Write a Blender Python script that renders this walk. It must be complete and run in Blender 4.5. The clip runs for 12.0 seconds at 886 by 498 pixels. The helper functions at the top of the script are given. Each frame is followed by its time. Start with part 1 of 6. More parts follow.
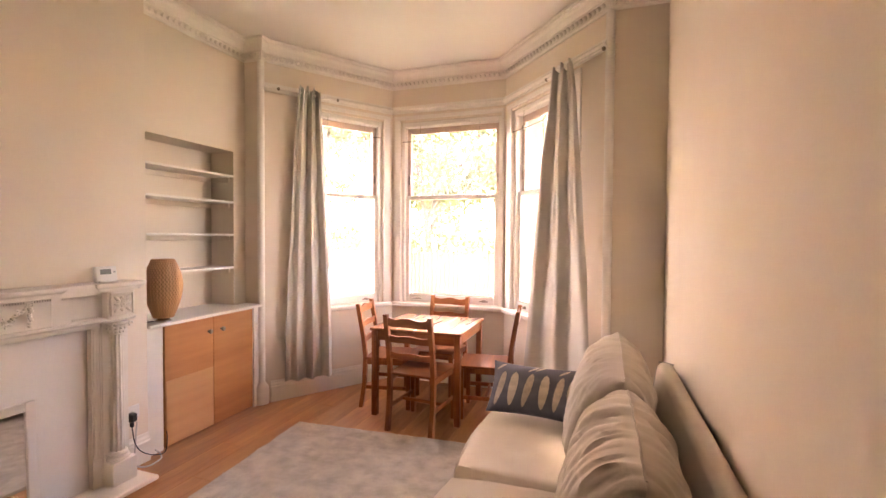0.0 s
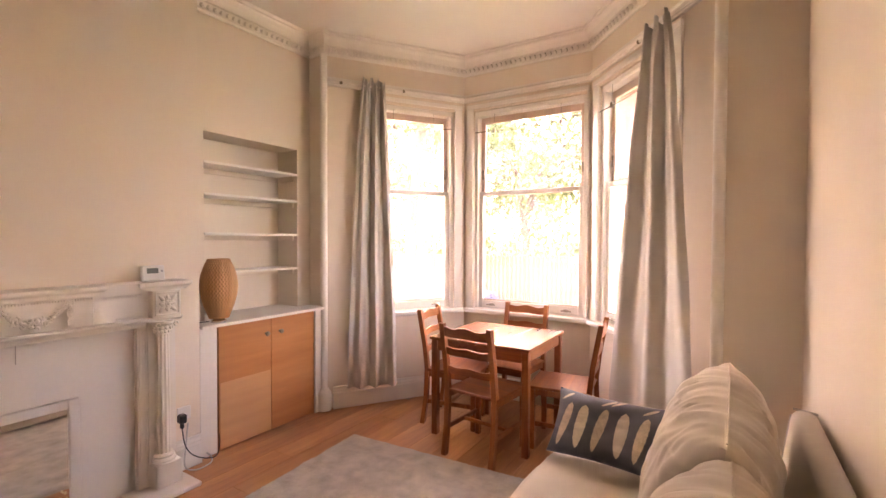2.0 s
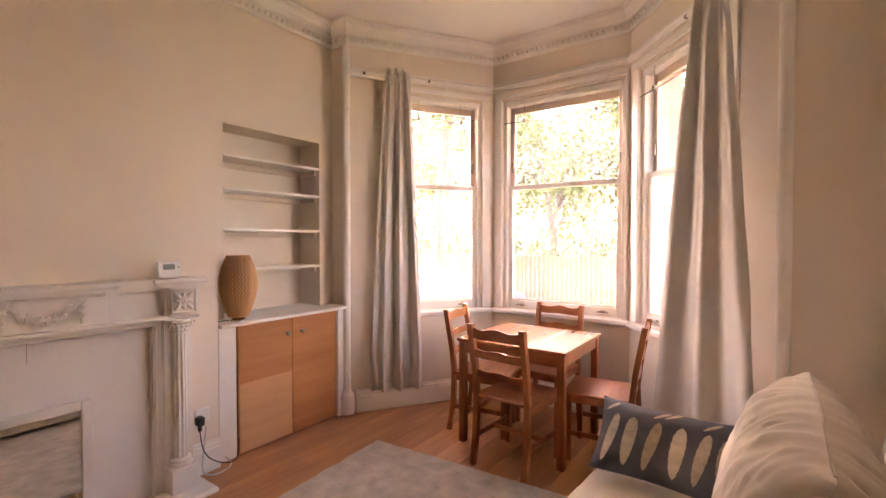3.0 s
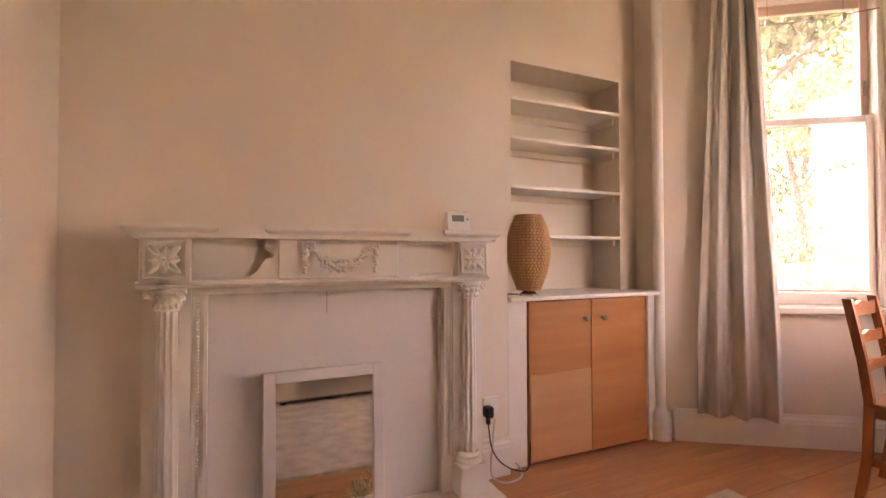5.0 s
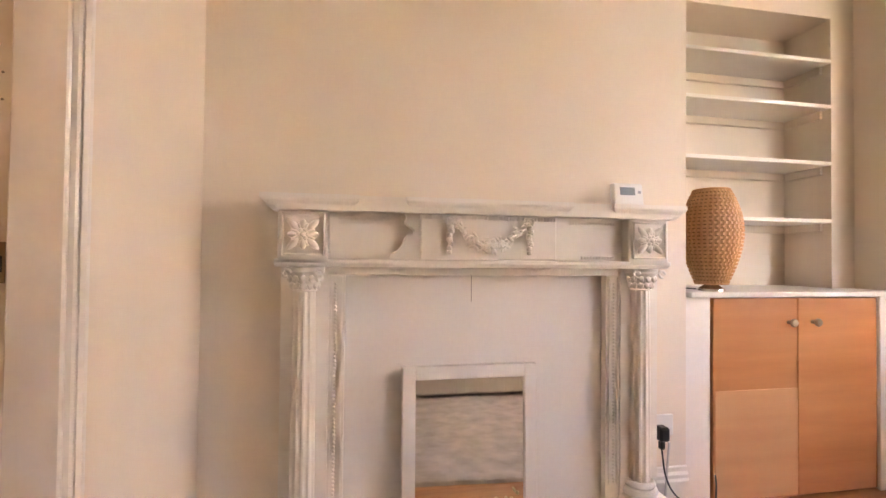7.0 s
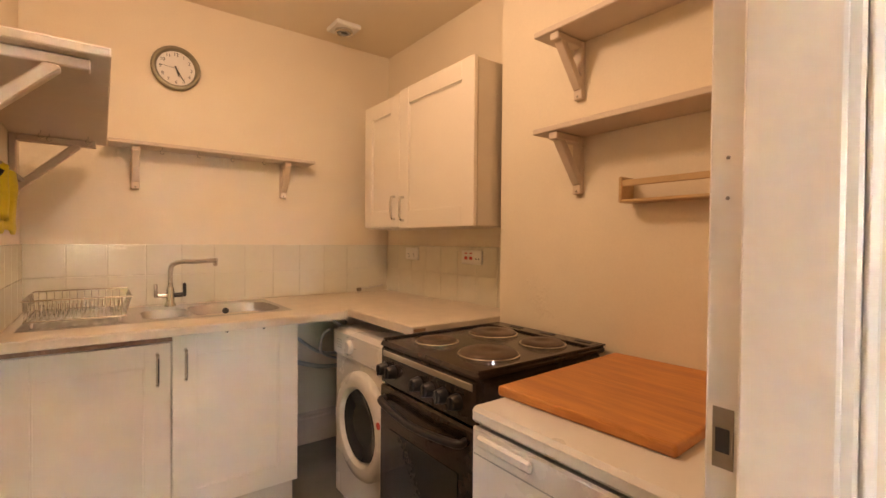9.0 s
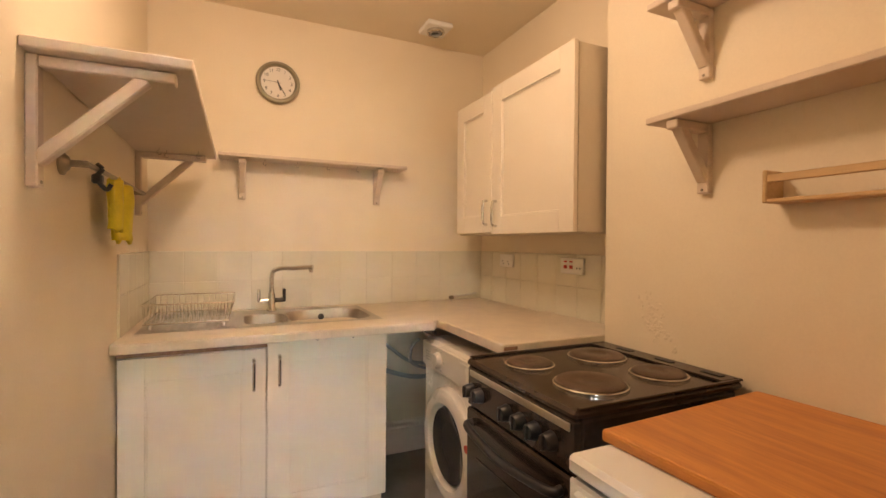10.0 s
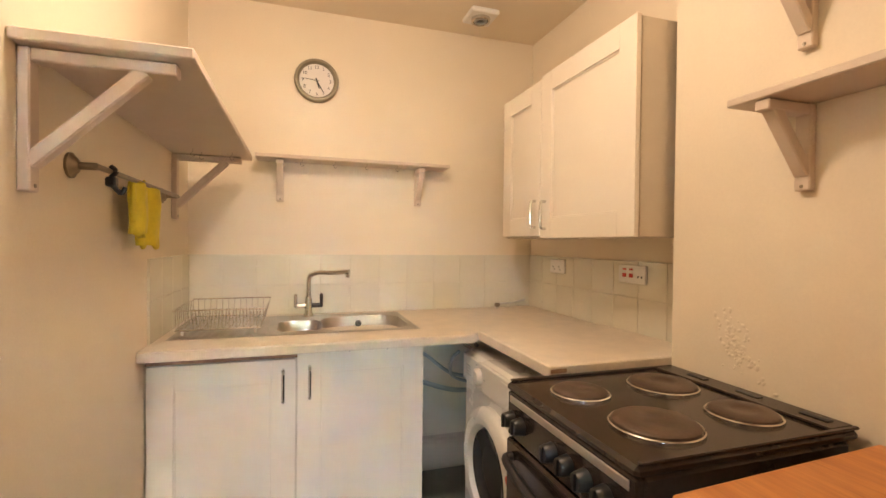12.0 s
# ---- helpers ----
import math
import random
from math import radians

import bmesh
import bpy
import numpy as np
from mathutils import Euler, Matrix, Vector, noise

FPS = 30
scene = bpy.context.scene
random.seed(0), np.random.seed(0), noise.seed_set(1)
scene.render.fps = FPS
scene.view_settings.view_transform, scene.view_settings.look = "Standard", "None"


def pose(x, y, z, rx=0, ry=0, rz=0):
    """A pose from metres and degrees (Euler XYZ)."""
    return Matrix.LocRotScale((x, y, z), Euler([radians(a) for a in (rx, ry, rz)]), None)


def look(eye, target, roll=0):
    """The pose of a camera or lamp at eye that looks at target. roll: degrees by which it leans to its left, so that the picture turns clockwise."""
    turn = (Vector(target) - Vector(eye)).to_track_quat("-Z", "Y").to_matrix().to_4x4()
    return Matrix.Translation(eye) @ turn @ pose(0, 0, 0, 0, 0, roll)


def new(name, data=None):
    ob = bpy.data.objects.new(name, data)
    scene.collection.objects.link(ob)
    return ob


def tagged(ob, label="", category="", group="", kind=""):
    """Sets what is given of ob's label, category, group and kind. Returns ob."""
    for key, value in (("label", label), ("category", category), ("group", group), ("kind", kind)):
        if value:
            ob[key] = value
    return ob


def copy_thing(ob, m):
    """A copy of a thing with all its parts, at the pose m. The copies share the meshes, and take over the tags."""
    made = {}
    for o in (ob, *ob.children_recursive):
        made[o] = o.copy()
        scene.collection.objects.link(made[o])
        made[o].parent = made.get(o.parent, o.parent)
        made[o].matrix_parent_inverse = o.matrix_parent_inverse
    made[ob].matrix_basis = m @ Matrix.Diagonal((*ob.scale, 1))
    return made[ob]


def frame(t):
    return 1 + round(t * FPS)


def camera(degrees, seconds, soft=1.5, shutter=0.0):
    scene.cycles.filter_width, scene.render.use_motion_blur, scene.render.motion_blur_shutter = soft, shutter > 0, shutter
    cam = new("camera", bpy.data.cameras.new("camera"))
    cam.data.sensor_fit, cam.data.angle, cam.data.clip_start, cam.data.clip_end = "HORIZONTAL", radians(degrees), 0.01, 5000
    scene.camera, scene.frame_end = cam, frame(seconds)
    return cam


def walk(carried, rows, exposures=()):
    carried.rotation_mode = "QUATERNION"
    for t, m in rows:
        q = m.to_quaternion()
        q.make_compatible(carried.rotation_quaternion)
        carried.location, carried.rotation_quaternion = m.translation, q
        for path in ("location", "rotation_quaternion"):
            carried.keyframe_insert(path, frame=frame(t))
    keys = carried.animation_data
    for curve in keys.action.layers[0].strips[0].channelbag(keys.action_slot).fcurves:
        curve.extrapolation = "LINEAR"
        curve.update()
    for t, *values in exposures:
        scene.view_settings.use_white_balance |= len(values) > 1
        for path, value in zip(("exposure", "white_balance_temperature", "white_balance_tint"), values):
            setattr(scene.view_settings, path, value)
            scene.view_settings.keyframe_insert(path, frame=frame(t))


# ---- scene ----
cam = camera(88.6, 12.0)
PATH = [
    (0, (1.122, 0.304, 1.493), (0.471, 2.194, 1.439), 0.4),
    (0.5, (1.152, 0.506, 1.475), (0.32, 2.324, 1.427), 0.3),
    (1, (1.177, 0.655, 1.475), (0.231, 2.416, 1.424), 0.3),
    (1.5, (1.202, 0.765, 1.463), (0.185, 2.486, 1.419), 0.2),
    (2, (1.219, 0.837, 1.462), (0.154, 2.529, 1.42), 0.2),
    (2.5, (1.198, 0.899, 1.455), (0.097, 2.568, 1.411), 0.2),
    (2.7, (1.169, 0.929, 1.45), (0.054, 2.589, 1.405), 0.2),
    (4.3, (0.565, 1.245, 1.189), (-1.033, 2.446, 1.226), -0.6),
    (4.5, (0.47, 1.252, 1.166), (-1.211, 2.334, 1.202), -0.4),
    (5, (0.305, 1.245, 1.092), (-1.524, 2.052, 1.131), -0.1),
    (5.5, (0.18, 1.235, 1.044), (-1.714, 1.875, 1.085), 0.2),
    (6, (0.104, 1.226, 1.02), (-1.82, 1.771, 1.057), 0.3),
    (6.5, (0.036, 1.211, 1.01), (-1.907, 1.685, 1.046), 0.5),
    (7, (-0.045, 1.171, 1.021), (-2.011, 1.534, 1.056), 0.6),
    (7.5, (-0.148, 1.053, 1.081), (-2.148, 1.047, 1.092), 0.8),
    (7.7, (-0.169, 0.997, 1.124), (-2.152, 0.735, 1.105), 0.7),
    (9.3, (-0.426, 0.729, 1.249), (-1.455, -0.986, 1.224), 0.5),
    (9.5, (-0.447, 0.705, 1.253), (-1.402, -1.052, 1.229), 0.4),
    (10, (-0.493, 0.656, 1.264), (-1.318, -1.166, 1.241), 0.4),
    (10.5, (-0.518, 0.62, 1.271), (-1.265, -1.236, 1.248), 0.4),
    (11, (-0.54, 0.587, 1.269), (-1.225, -1.292, 1.248), 0.5),
    (11.5, (-0.566, 0.559, 1.272), (-1.202, -1.337, 1.247), 0.5),
    (12, (-0.606, 0.519, 1.285), (-1.212, -1.387, 1.259), 0.6),
]
EXPOSURES = [(0.0, 5.72, 10000, 43), (2.7, 5.42, 9900, 45), (4.4, 5.0, 11000, 55), (5.2, 5.45, 11300, 50), (6.5, 5.88, 10300, 41), (7.6, 6.32, 8600, 32), (9.3, 6.6, 8500, 28), (9.7, 6.65, 8300, 26), (10.5, 6.78, 7000, 14), (12.0, 7.0, 6700, 14)]
walk(cam, [(t, look(eye, target, roll)) for t, eye, target, roll in PATH], EXPOSURES)

# ---- light ----
world = bpy.data.worlds.new("sky")
scene.world = world
world.use_nodes = True
wn = world.node_tree.nodes
sky = wn.new("ShaderNodeTexSky")
sky.sky_type, sky.sun_disc = "NISHITA", False
SUN = Vector((0.557, -0.83, -0.643)).normalized()
sky.sun_elevation = math.asin(-SUN.z)
sky.sun_rotation = math.atan2(-SUN.x, -SUN.y)
wn["Background"].inputs["Strength"].default_value = 0.15
world.node_tree.links.new(sky.outputs["Color"], wn["Background"].inputs["Color"])

sun = new("sun", bpy.data.lights.new("sun", "SUN"))
sun.data.energy, sun.data.angle, sun.data.color = 2.2, radians(0.6), (1.0, 0.93, 0.82)
sun.matrix_world = Matrix.Translation((-6, 10, 8)) @ SUN.to_track_quat("-Z", "Y").to_matrix().to_4x4()


KITCHEN_W = 0.19
klamp = new("kitchen_bulb", bpy.data.lights.new("kitchen_bulb", "POINT"))
klamp.data.energy, klamp.data.color, klamp.data.shadow_soft_size = KITCHEN_W, (1.0, 0.82, 0.63), 0.09
klamp.location = (-0.75, -0.55, 2.24)


# ---- materials ----
def lin(c):
    return tuple(((v + 0.055) / 1.055) ** 2.4 if v > 0.04 else v / 12.92 for v in c)


def mat(name, col, rough=0.5, metal=0.0, var=0.06, scale=3.0, fine=90.0, bump=0.04, stretch=(1, 1, 1), spread=0.0, coat=0.0, sheen=0.0):
    m = bpy.data.materials.new(name)
    m.use_nodes = True
    nt = m.node_tree
    n, lk = nt.nodes, nt.links
    b = n["Principled BSDF"]
    b.inputs["Metallic"].default_value = metal
    b.inputs["Coat Weight"].default_value = coat
    b.inputs["Sheen Weight"].default_value = sheen
    tc = n.new("ShaderNodeTexCoord")
    mp = n.new("ShaderNodeMapping")
    mp.inputs["Scale"].default_value = stretch
    lk.new(tc.outputs["Object"], mp.inputs["Vector"])
    big = n.new("ShaderNodeTexNoise")
    big.inputs["Scale"].default_value, big.inputs["Detail"].default_value = scale, 5
    small = n.new("ShaderNodeTexNoise")
    small.inputs["Scale"].default_value, small.inputs["Detail"].default_value = fine, 4
    lk.new(mp.outputs["Vector"], big.inputs["Vector"])
    lk.new(mp.outputs["Vector"], small.inputs["Vector"])
    add = n.new("ShaderNodeMath")
    add.operation = "MULTIPLY_ADD"
    lk.new(small.outputs["Fac"], add.inputs[0])
    add.inputs[1].default_value = 0.45
    lk.new(big.outputs["Fac"], add.inputs[2])
    ramp = n.new("ShaderNodeValToRGB")
    ramp.color_ramp.elements[0].position, ramp.color_ramp.elements[1].position = 0.45, 1.0
    c = Vector(col)
    ramp.color_ramp.elements[0].color = (*[min(1, v * (1 - var)) for v in c], 1)
    ramp.color_ramp.elements[1].color = (*[min(1, v * (1 + var)) for v in c], 1)
    lk.new(add.outputs[0], ramp.inputs["Fac"])
    out = ramp.outputs["Color"]
    if spread:
        info = n.new("ShaderNodeObjectInfo")
        hsv = n.new("ShaderNodeHueSaturation")
        rng = n.new("ShaderNodeMapRange")
        rng.inputs["To Min"].default_value, rng.inputs["To Max"].default_value = 1 - spread, 1 + spread
        lk.new(info.outputs["Random"], rng.inputs["Value"])
        lk.new(rng.outputs["Result"], hsv.inputs["Value"])
        lk.new(out, hsv.inputs["Color"])
        out = hsv.outputs["Color"]
    lk.new(out, b.inputs["Base Color"])
    rr = n.new("ShaderNodeMapRange")
    rr.inputs["To Min"].default_value, rr.inputs["To Max"].default_value = max(0.02, rough - 0.08), min(1, rough + 0.08)
    lk.new(big.outputs["Fac"], rr.inputs["Value"])
    lk.new(rr.outputs["Result"], b.inputs["Roughness"])
    if bump:
        bp = n.new("ShaderNodeBump")
        bp.inputs["Strength"].default_value, bp.inputs["Distance"].default_value = min(1, bump * 4), 0.004
        lk.new(add.outputs[0], bp.inputs["Height"])
        lk.new(bp.outputs["Normal"], b.inputs["Normal"])
    return m


def wood(name, dark, light, axis="Y", rough=0.4, grain=14.0, spread=0.0, coat=0.0):
    """Wood whose grain runs along one axis of the object."""
    st = {"X": (0.09, 1, 1), "Y": (1, 0.09, 1), "Z": (1, 1, 0.09)}[axis]
    m = mat(name, light, rough, stretch=st, scale=grain, fine=grain * 9, bump=0.02, spread=spread, coat=coat)
    for nd in m.node_tree.nodes:
        if nd.type == "VALTORGB":
            nd.color_ramp.elements[0].color, nd.color_ramp.elements[1].color = (*dark, 1), (*light, 1)
            nd.color_ramp.elements[0].position, nd.color_ramp.elements[1].position = 0.48, 0.92
        if nd.type == "TEX_NOISE" and nd.inputs["Scale"].default_value == grain:
            nd.inputs["Distortion"].default_value = 0.7
    return m


CREAM = mat("cream_wall_paint", (0.82, 0.715, 0.60), 0.7, var=0.04, scale=1.3, fine=160, bump=0.03)
CREAM_CEIL = mat("ceiling_paint", (0.86, 0.81, 0.74), 0.8, var=0.03, scale=1.0, fine=120, bump=0.02)
GLOSS = mat("white_gloss_paint", (0.85, 0.80, 0.73), 0.35, var=0.04, scale=5, fine=60, bump=0.02)
MANTEL = mat("mantel_paint", (0.80, 0.745, 0.67), 0.45, var=0.04, scale=6, fine=80, bump=0.02)
PANEL = mat("hearth_panel_paint", (0.74, 0.70, 0.655), 0.5, var=0.04, scale=2, fine=70, bump=0.01)
CRACK = mat("crack_shadow", (0.30, 0.26, 0.23), 0.8)
FLOORW = wood("floor_boards", (0.40, 0.15, 0.055), (0.60, 0.28, 0.115), "Y", 0.38, 9, spread=0.08)
RUGM = mat("rug_wool", (0.46, 0.40, 0.34), 0.95, var=0.30, scale=9, fine=220, bump=0.25, sheen=0.3)
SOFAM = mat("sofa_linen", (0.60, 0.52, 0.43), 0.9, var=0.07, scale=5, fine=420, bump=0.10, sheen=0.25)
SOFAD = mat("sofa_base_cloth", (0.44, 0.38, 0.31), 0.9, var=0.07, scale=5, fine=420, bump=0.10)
PILLOW = mat("slate_cotton", (0.14, 0.148, 0.185), 0.9, var=0.12, scale=8, fine=380, bump=0.1)
FEATHER = mat("feather_print_cream", (0.72, 0.65, 0.55), 0.9, var=0.12, scale=30, fine=300, bump=0.05)
FEATHERB = mat("feather_print_tan", (0.58, 0.50, 0.40), 0.9, var=0.25, scale=40, fine=300, bump=0.05)
CURT = mat("curtain_grey_cotton", (0.63, 0.585, 0.53), 0.85, var=0.05, scale=4, fine=500, bump=0.06, sheen=0.2)
CURTL = mat("curtain_lining", (0.56, 0.52, 0.48), 0.85, var=0.04, scale=4, fine=500, bump=0.05)
PINE = wood("stained_pine", (0.24, 0.060, 0.017), (0.46, 0.150, 0.044), "Z", 0.38, 12, spread=0.05)
PINEX = wood("stained_pine_cross", (0.24, 0.060, 0.017), (0.46, 0.150, 0.044), "X", 0.38, 12, spread=0.05)
PINETOP = wood("stained_pine_top", (0.30, 0.11, 0.045), (0.48, 0.20, 0.085), "Y", 0.25, 11, coat=0.2)
PLY = wood("cupboard_ply", (0.46, 0.155, 0.048), (0.67, 0.29, 0.115), "Y", 0.32, 1.7, spread=0.06)
PLYPALE = wood("cupboard_ply_patch", (0.54, 0.24, 0.10), (0.70, 0.37, 0.18), "Y", 0.32, 1.5)
BAMBOO = wood("bamboo_strip", (0.54, 0.24, 0.095), (0.74, 0.40, 0.185), "Z", 0.5, 30)
STEEL = mat("brushed_steel", (0.52, 0.48, 0.43), 0.40, 1.0, var=0.06, scale=20, fine=200, bump=0.01, stretch=(1, 12, 1))
CHROME = mat("satin_chrome", (0.66, 0.64, 0.61), 0.18, 1.0, var=0.03)
BRASS = mat("dull_bronze", (0.30, 0.25, 0.19), 0.4, 1.0, var=0.12)
WHITEP = mat("white_plastic", (0.78, 0.76, 0.72), 0.35, var=0.02, bump=0.0)
GREYP = mat("grey_plastic", (0.36, 0.37, 0.36), 0.4, var=0.03, bump=0.0)
LCD = mat("lcd_grey", (0.22, 0.25, 0.23), 0.2, var=0.02, bump=0.0)
BLACKP = mat("black_plastic", (0.018, 0.018, 0.020), 0.35, var=0.1, bump=0.01)
ENAMEL = mat("black_enamel", (0.034, 0.023, 0.018), 0.17, var=0.35, scale=9, fine=60, bump=0.01)
PLATE = mat("cast_iron_plate", (0.11, 0.072, 0.050), 0.42, 0.35, var=0.35, scale=14, fine=120, bump=0.05)
WIREW = mat("white_cable", (0.62, 0.58, 0.54), 0.5, var=0.03, bump=0.0)
KWALL = mat("kitchen_wall_paint", (0.80, 0.70, 0.55), 0.65, var=0.05, scale=1.6, fine=140, bump=0.04)
KTILE = mat("white_glazed_tile", (0.72, 0.68, 0.56), 0.18, var=0.03, scale=3, fine=40, bump=0.01, spread=0.03)
GROUT = mat("tile_grout", (0.70, 0.65, 0.54), 0.85, var=0.08)
KDOOR = mat("cabinet_white_foil", (0.81, 0.73, 0.62), 0.38, var=0.02, scale=2, fine=60, bump=0.008)
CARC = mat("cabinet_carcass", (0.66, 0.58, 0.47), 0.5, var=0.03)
COUNTER = mat("laminate_worktop", (0.70, 0.61, 0.50), 0.4, var=0.10, scale=14, fine=120, bump=0.01)
EDGE = mat("chipped_chipboard_edge", (0.32, 0.19, 0.11), 0.8, var=0.35, scale=30)
SHELFW = mat("painted_shelf", (0.64, 0.525, 0.42), 0.5, var=0.05, scale=6, fine=70, bump=0.02)
VINYL = mat("grey_vinyl_floor", (0.20, 0.18, 0.16), 0.5, var=0.12, scale=12, fine=90, bump=0.02)
APPL = mat("appliance_white", (0.76, 0.74, 0.71), 0.28, var=0.02, bump=0.0)
DGLASS = mat("dark_door_glass", (0.035, 0.036, 0.038), 0.08, var=0.1, bump=0.0)
BOARD = wood("bamboo_board", (0.42, 0.14, 0.036), (0.66, 0.28, 0.08), "Y", 0.4, 16)
SPICE = wood("pale_beech", (0.50, 0.32, 0.16), (0.66, 0.46, 0.26), "Y", 0.45, 14)
RED = mat("red_switch", (0.55, 0.03, 0.02), 0.35, bump=0.0)
YELLOW = mat("yellow_rubber", (0.74, 0.58, 0.03), 0.55, var=0.12, scale=20, fine=120, bump=0.05)
CLOCKF = mat("clock_face_paper", (0.74, 0.70, 0.65), 0.5, var=0.02, bump=0.0)
CLOCKR = mat("clock_rim", (0.30, 0.27, 0.20), 0.4, 0.5, var=0.08)
INK = mat("black_ink", (0.03, 0.03, 0.03), 0.6, bump=0.0)
STONE = mat("red_sandstone", (0.36, 0.16, 0.11), 0.9, var=0.2, scale=6, fine=60, bump=0.15)
SASH = mat("sash_varnish_pink", (0.70, 0.52, 0.42), 0.4, var=0.08, scale=8)
GRASS = mat("rough_grass", (0.08, 0.12, 0.035), 0.9, var=0.4, scale=2, fine=30, bump=0.2)
ROADM = mat("asphalt", (0.055, 0.055, 0.056), 0.85, var=0.2, scale=4, fine=90, bump=0.1)
LEAF = mat("leaf_green", (0.085, 0.13, 0.030), 0.6, var=0.4, scale=1.5, fine=20, bump=0.05)
LEAFB = mat("hedge_green", (0.065, 0.105, 0.030), 0.6, var=0.4, scale=2, fine=20, bump=0.05)
BARK = mat("bark", (0.10, 0.075, 0.055), 0.9, var=0.3, scale=9, fine=50, bump=0.3)
FENCEM = wood("brown_fence", (0.16, 0.075, 0.035), (0.26, 0.13, 0.065), "Z", 0.8, 10, spread=0.15)
CARM = mat("blue_car_paint", (0.05, 0.075, 0.16), 0.25, 0.3, coat=0.6, bump=0.0)
TYRE = mat("tyre_rubber", (0.02, 0.02, 0.02), 0.8)
DRIED = mat("dried_flower_cream", (0.66, 0.54, 0.34), 0.9, var=0.2, scale=30)


HAZE = 0.042   # share of the pane given to a translucent film that imitates glare


def glass(name):
    """Window glass with an uneven dust-like film, added as glare haze, which the sun lights from outside."""
    m = bpy.data.materials.new(name)
    m.use_nodes = True
    b = m.node_tree.nodes["Principled BSDF"]
    b.inputs["Base Color"].default_value = (0.96, 0.97, 0.96, 1)
    b.inputs["Roughness"].default_value = 0.0
    b.inputs["IOR"].default_value = 1.45
    b.inputs["Transmission Weight"].default_value = 1.0
    nt = m.node_tree
    tc, ns, rg = nt.nodes.new("ShaderNodeTexCoord"), nt.nodes.new("ShaderNodeTexNoise"), nt.nodes.new("ShaderNodeMapRange")
    ns.inputs["Scale"].default_value, ns.inputs["Detail"].default_value = 2.2, 5
    rg.inputs["From Min"].default_value, rg.inputs["From Max"].default_value = 0.3, 0.7
    rg.inputs["To Min"].default_value, rg.inputs["To Max"].default_value = HAZE * 0.6, HAZE * 1.4
    film, mix = nt.nodes.new("ShaderNodeBsdfTranslucent"), nt.nodes.new("ShaderNodeMixShader")
    film.inputs["Color"].default_value = (0.85, 0.84, 0.82, 1)
    nt.links.new(tc.outputs["Object"], ns.inputs["Vector"])
    nt.links.new(ns.outputs["Fac"], rg.inputs["Value"])
    nt.links.new(rg.outputs["Result"], mix.inputs["Fac"])
    nt.links.new(b.outputs["BSDF"], mix.inputs[1])
    nt.links.new(film.outputs["BSDF"], mix.inputs[2])
    nt.links.new(mix.outputs["Shader"], nt.nodes["Material Output"].inputs["Surface"])
    return m


GLASS = glass("window_glass")
MIRROR = bpy.data.materials.new("mirror_silver")
MIRROR.use_nodes = True
MIRROR.node_tree.nodes["Principled BSDF"].inputs["Base Color"].default_value = (0.86, 0.87, 0.86, 1)
MIRROR.node_tree.nodes["Principled BSDF"].inputs["Metallic"].default_value = 1.0
MIRROR.node_tree.nodes["Principled BSDF"].inputs["Roughness"].default_value = 0.02

# ---- mesh helpers ----
def bx(bm, x0, x1, y0, y1, z0, z1, bev=0.0, seg=1, m=None):
    """A box between two corners, with rounded edges if bev is given."""
    mt = Matrix.Translation(((x0 + x1) / 2, (y0 + y1) / 2, (z0 + z1) / 2)) @ Matrix.Diagonal((abs(x1 - x0), abs(y1 - y0), abs(z1 - z0), 1))
    vs = bmesh.ops.create_cube(bm, size=1.0, matrix=mt)["verts"]
    if bev:
        es = list({e for v in vs for e in v.link_edges})
        r = bmesh.ops.bevel(bm, geom=es, offset=bev, segments=seg, affect="EDGES", profile=0.5)
        vs = list({v for v in r["verts"]} | {v for v in vs if v.is_valid})
    if m is not None:
        bmesh.ops.transform(bm, matrix=m, verts=[v for v in vs if v.is_valid])
    return vs


def lathe(bm, prof, n=20, m=Matrix(), a0=0.0, a1=2 * math.pi):
    """A turned shape from (radius, height) pairs, about z."""
    full = abs(a1 - a0 - 2 * math.pi) < 1e-6
    k = n if full else n + 1
    rings = [[bm.verts.new(m @ Vector((r * math.cos(a0 + (a1 - a0) * i / n), r * math.sin(a0 + (a1 - a0) * i / n), z))) for i in range(k)] for r, z in prof]
    for a, b in zip(rings, rings[1:]):
        for i in range(n):
            j = (i + 1) % k
            bm.faces.new((a[i], a[j], b[j], b[i]))
    if prof[0][0] > 1e-4:
        bm.faces.new(rings[0][::-1])
    if prof[-1][0] > 1e-4:
        bm.faces.new(rings[-1])


def tube(bm, pts, r, n=8, closed=False):
    pts = [Vector(p) for p in pts]
    rings = []
    up = Vector((0, 0, 1))
    for i, p in enumerate(pts):
        a = pts[i - 1] if i or closed else p
        b = pts[(i + 1) % len(pts)] if i < len(pts) - 1 or closed else p
        d = (b - a).normalized()
        s = d.cross(up if abs(d.z) < 0.95 else Vector((1, 0, 0))).normalized()
        t = s.cross(d)
        rings.append([bm.verts.new(p + r * (math.cos(2 * math.pi * k / n) * s + math.sin(2 * math.pi * k / n) * t)) for k in range(n)])
    pairs = list(zip(rings, rings[1:])) + ([(rings[-1], rings[0])] if closed else [])
    for a, b in pairs:
        for k in range(n):
            bm.faces.new((a[k], a[(k + 1) % n], b[(k + 1) % n], b[k]))
    if not closed:
        bm.faces.new(rings[0][::-1])
        bm.faces.new(rings[-1])


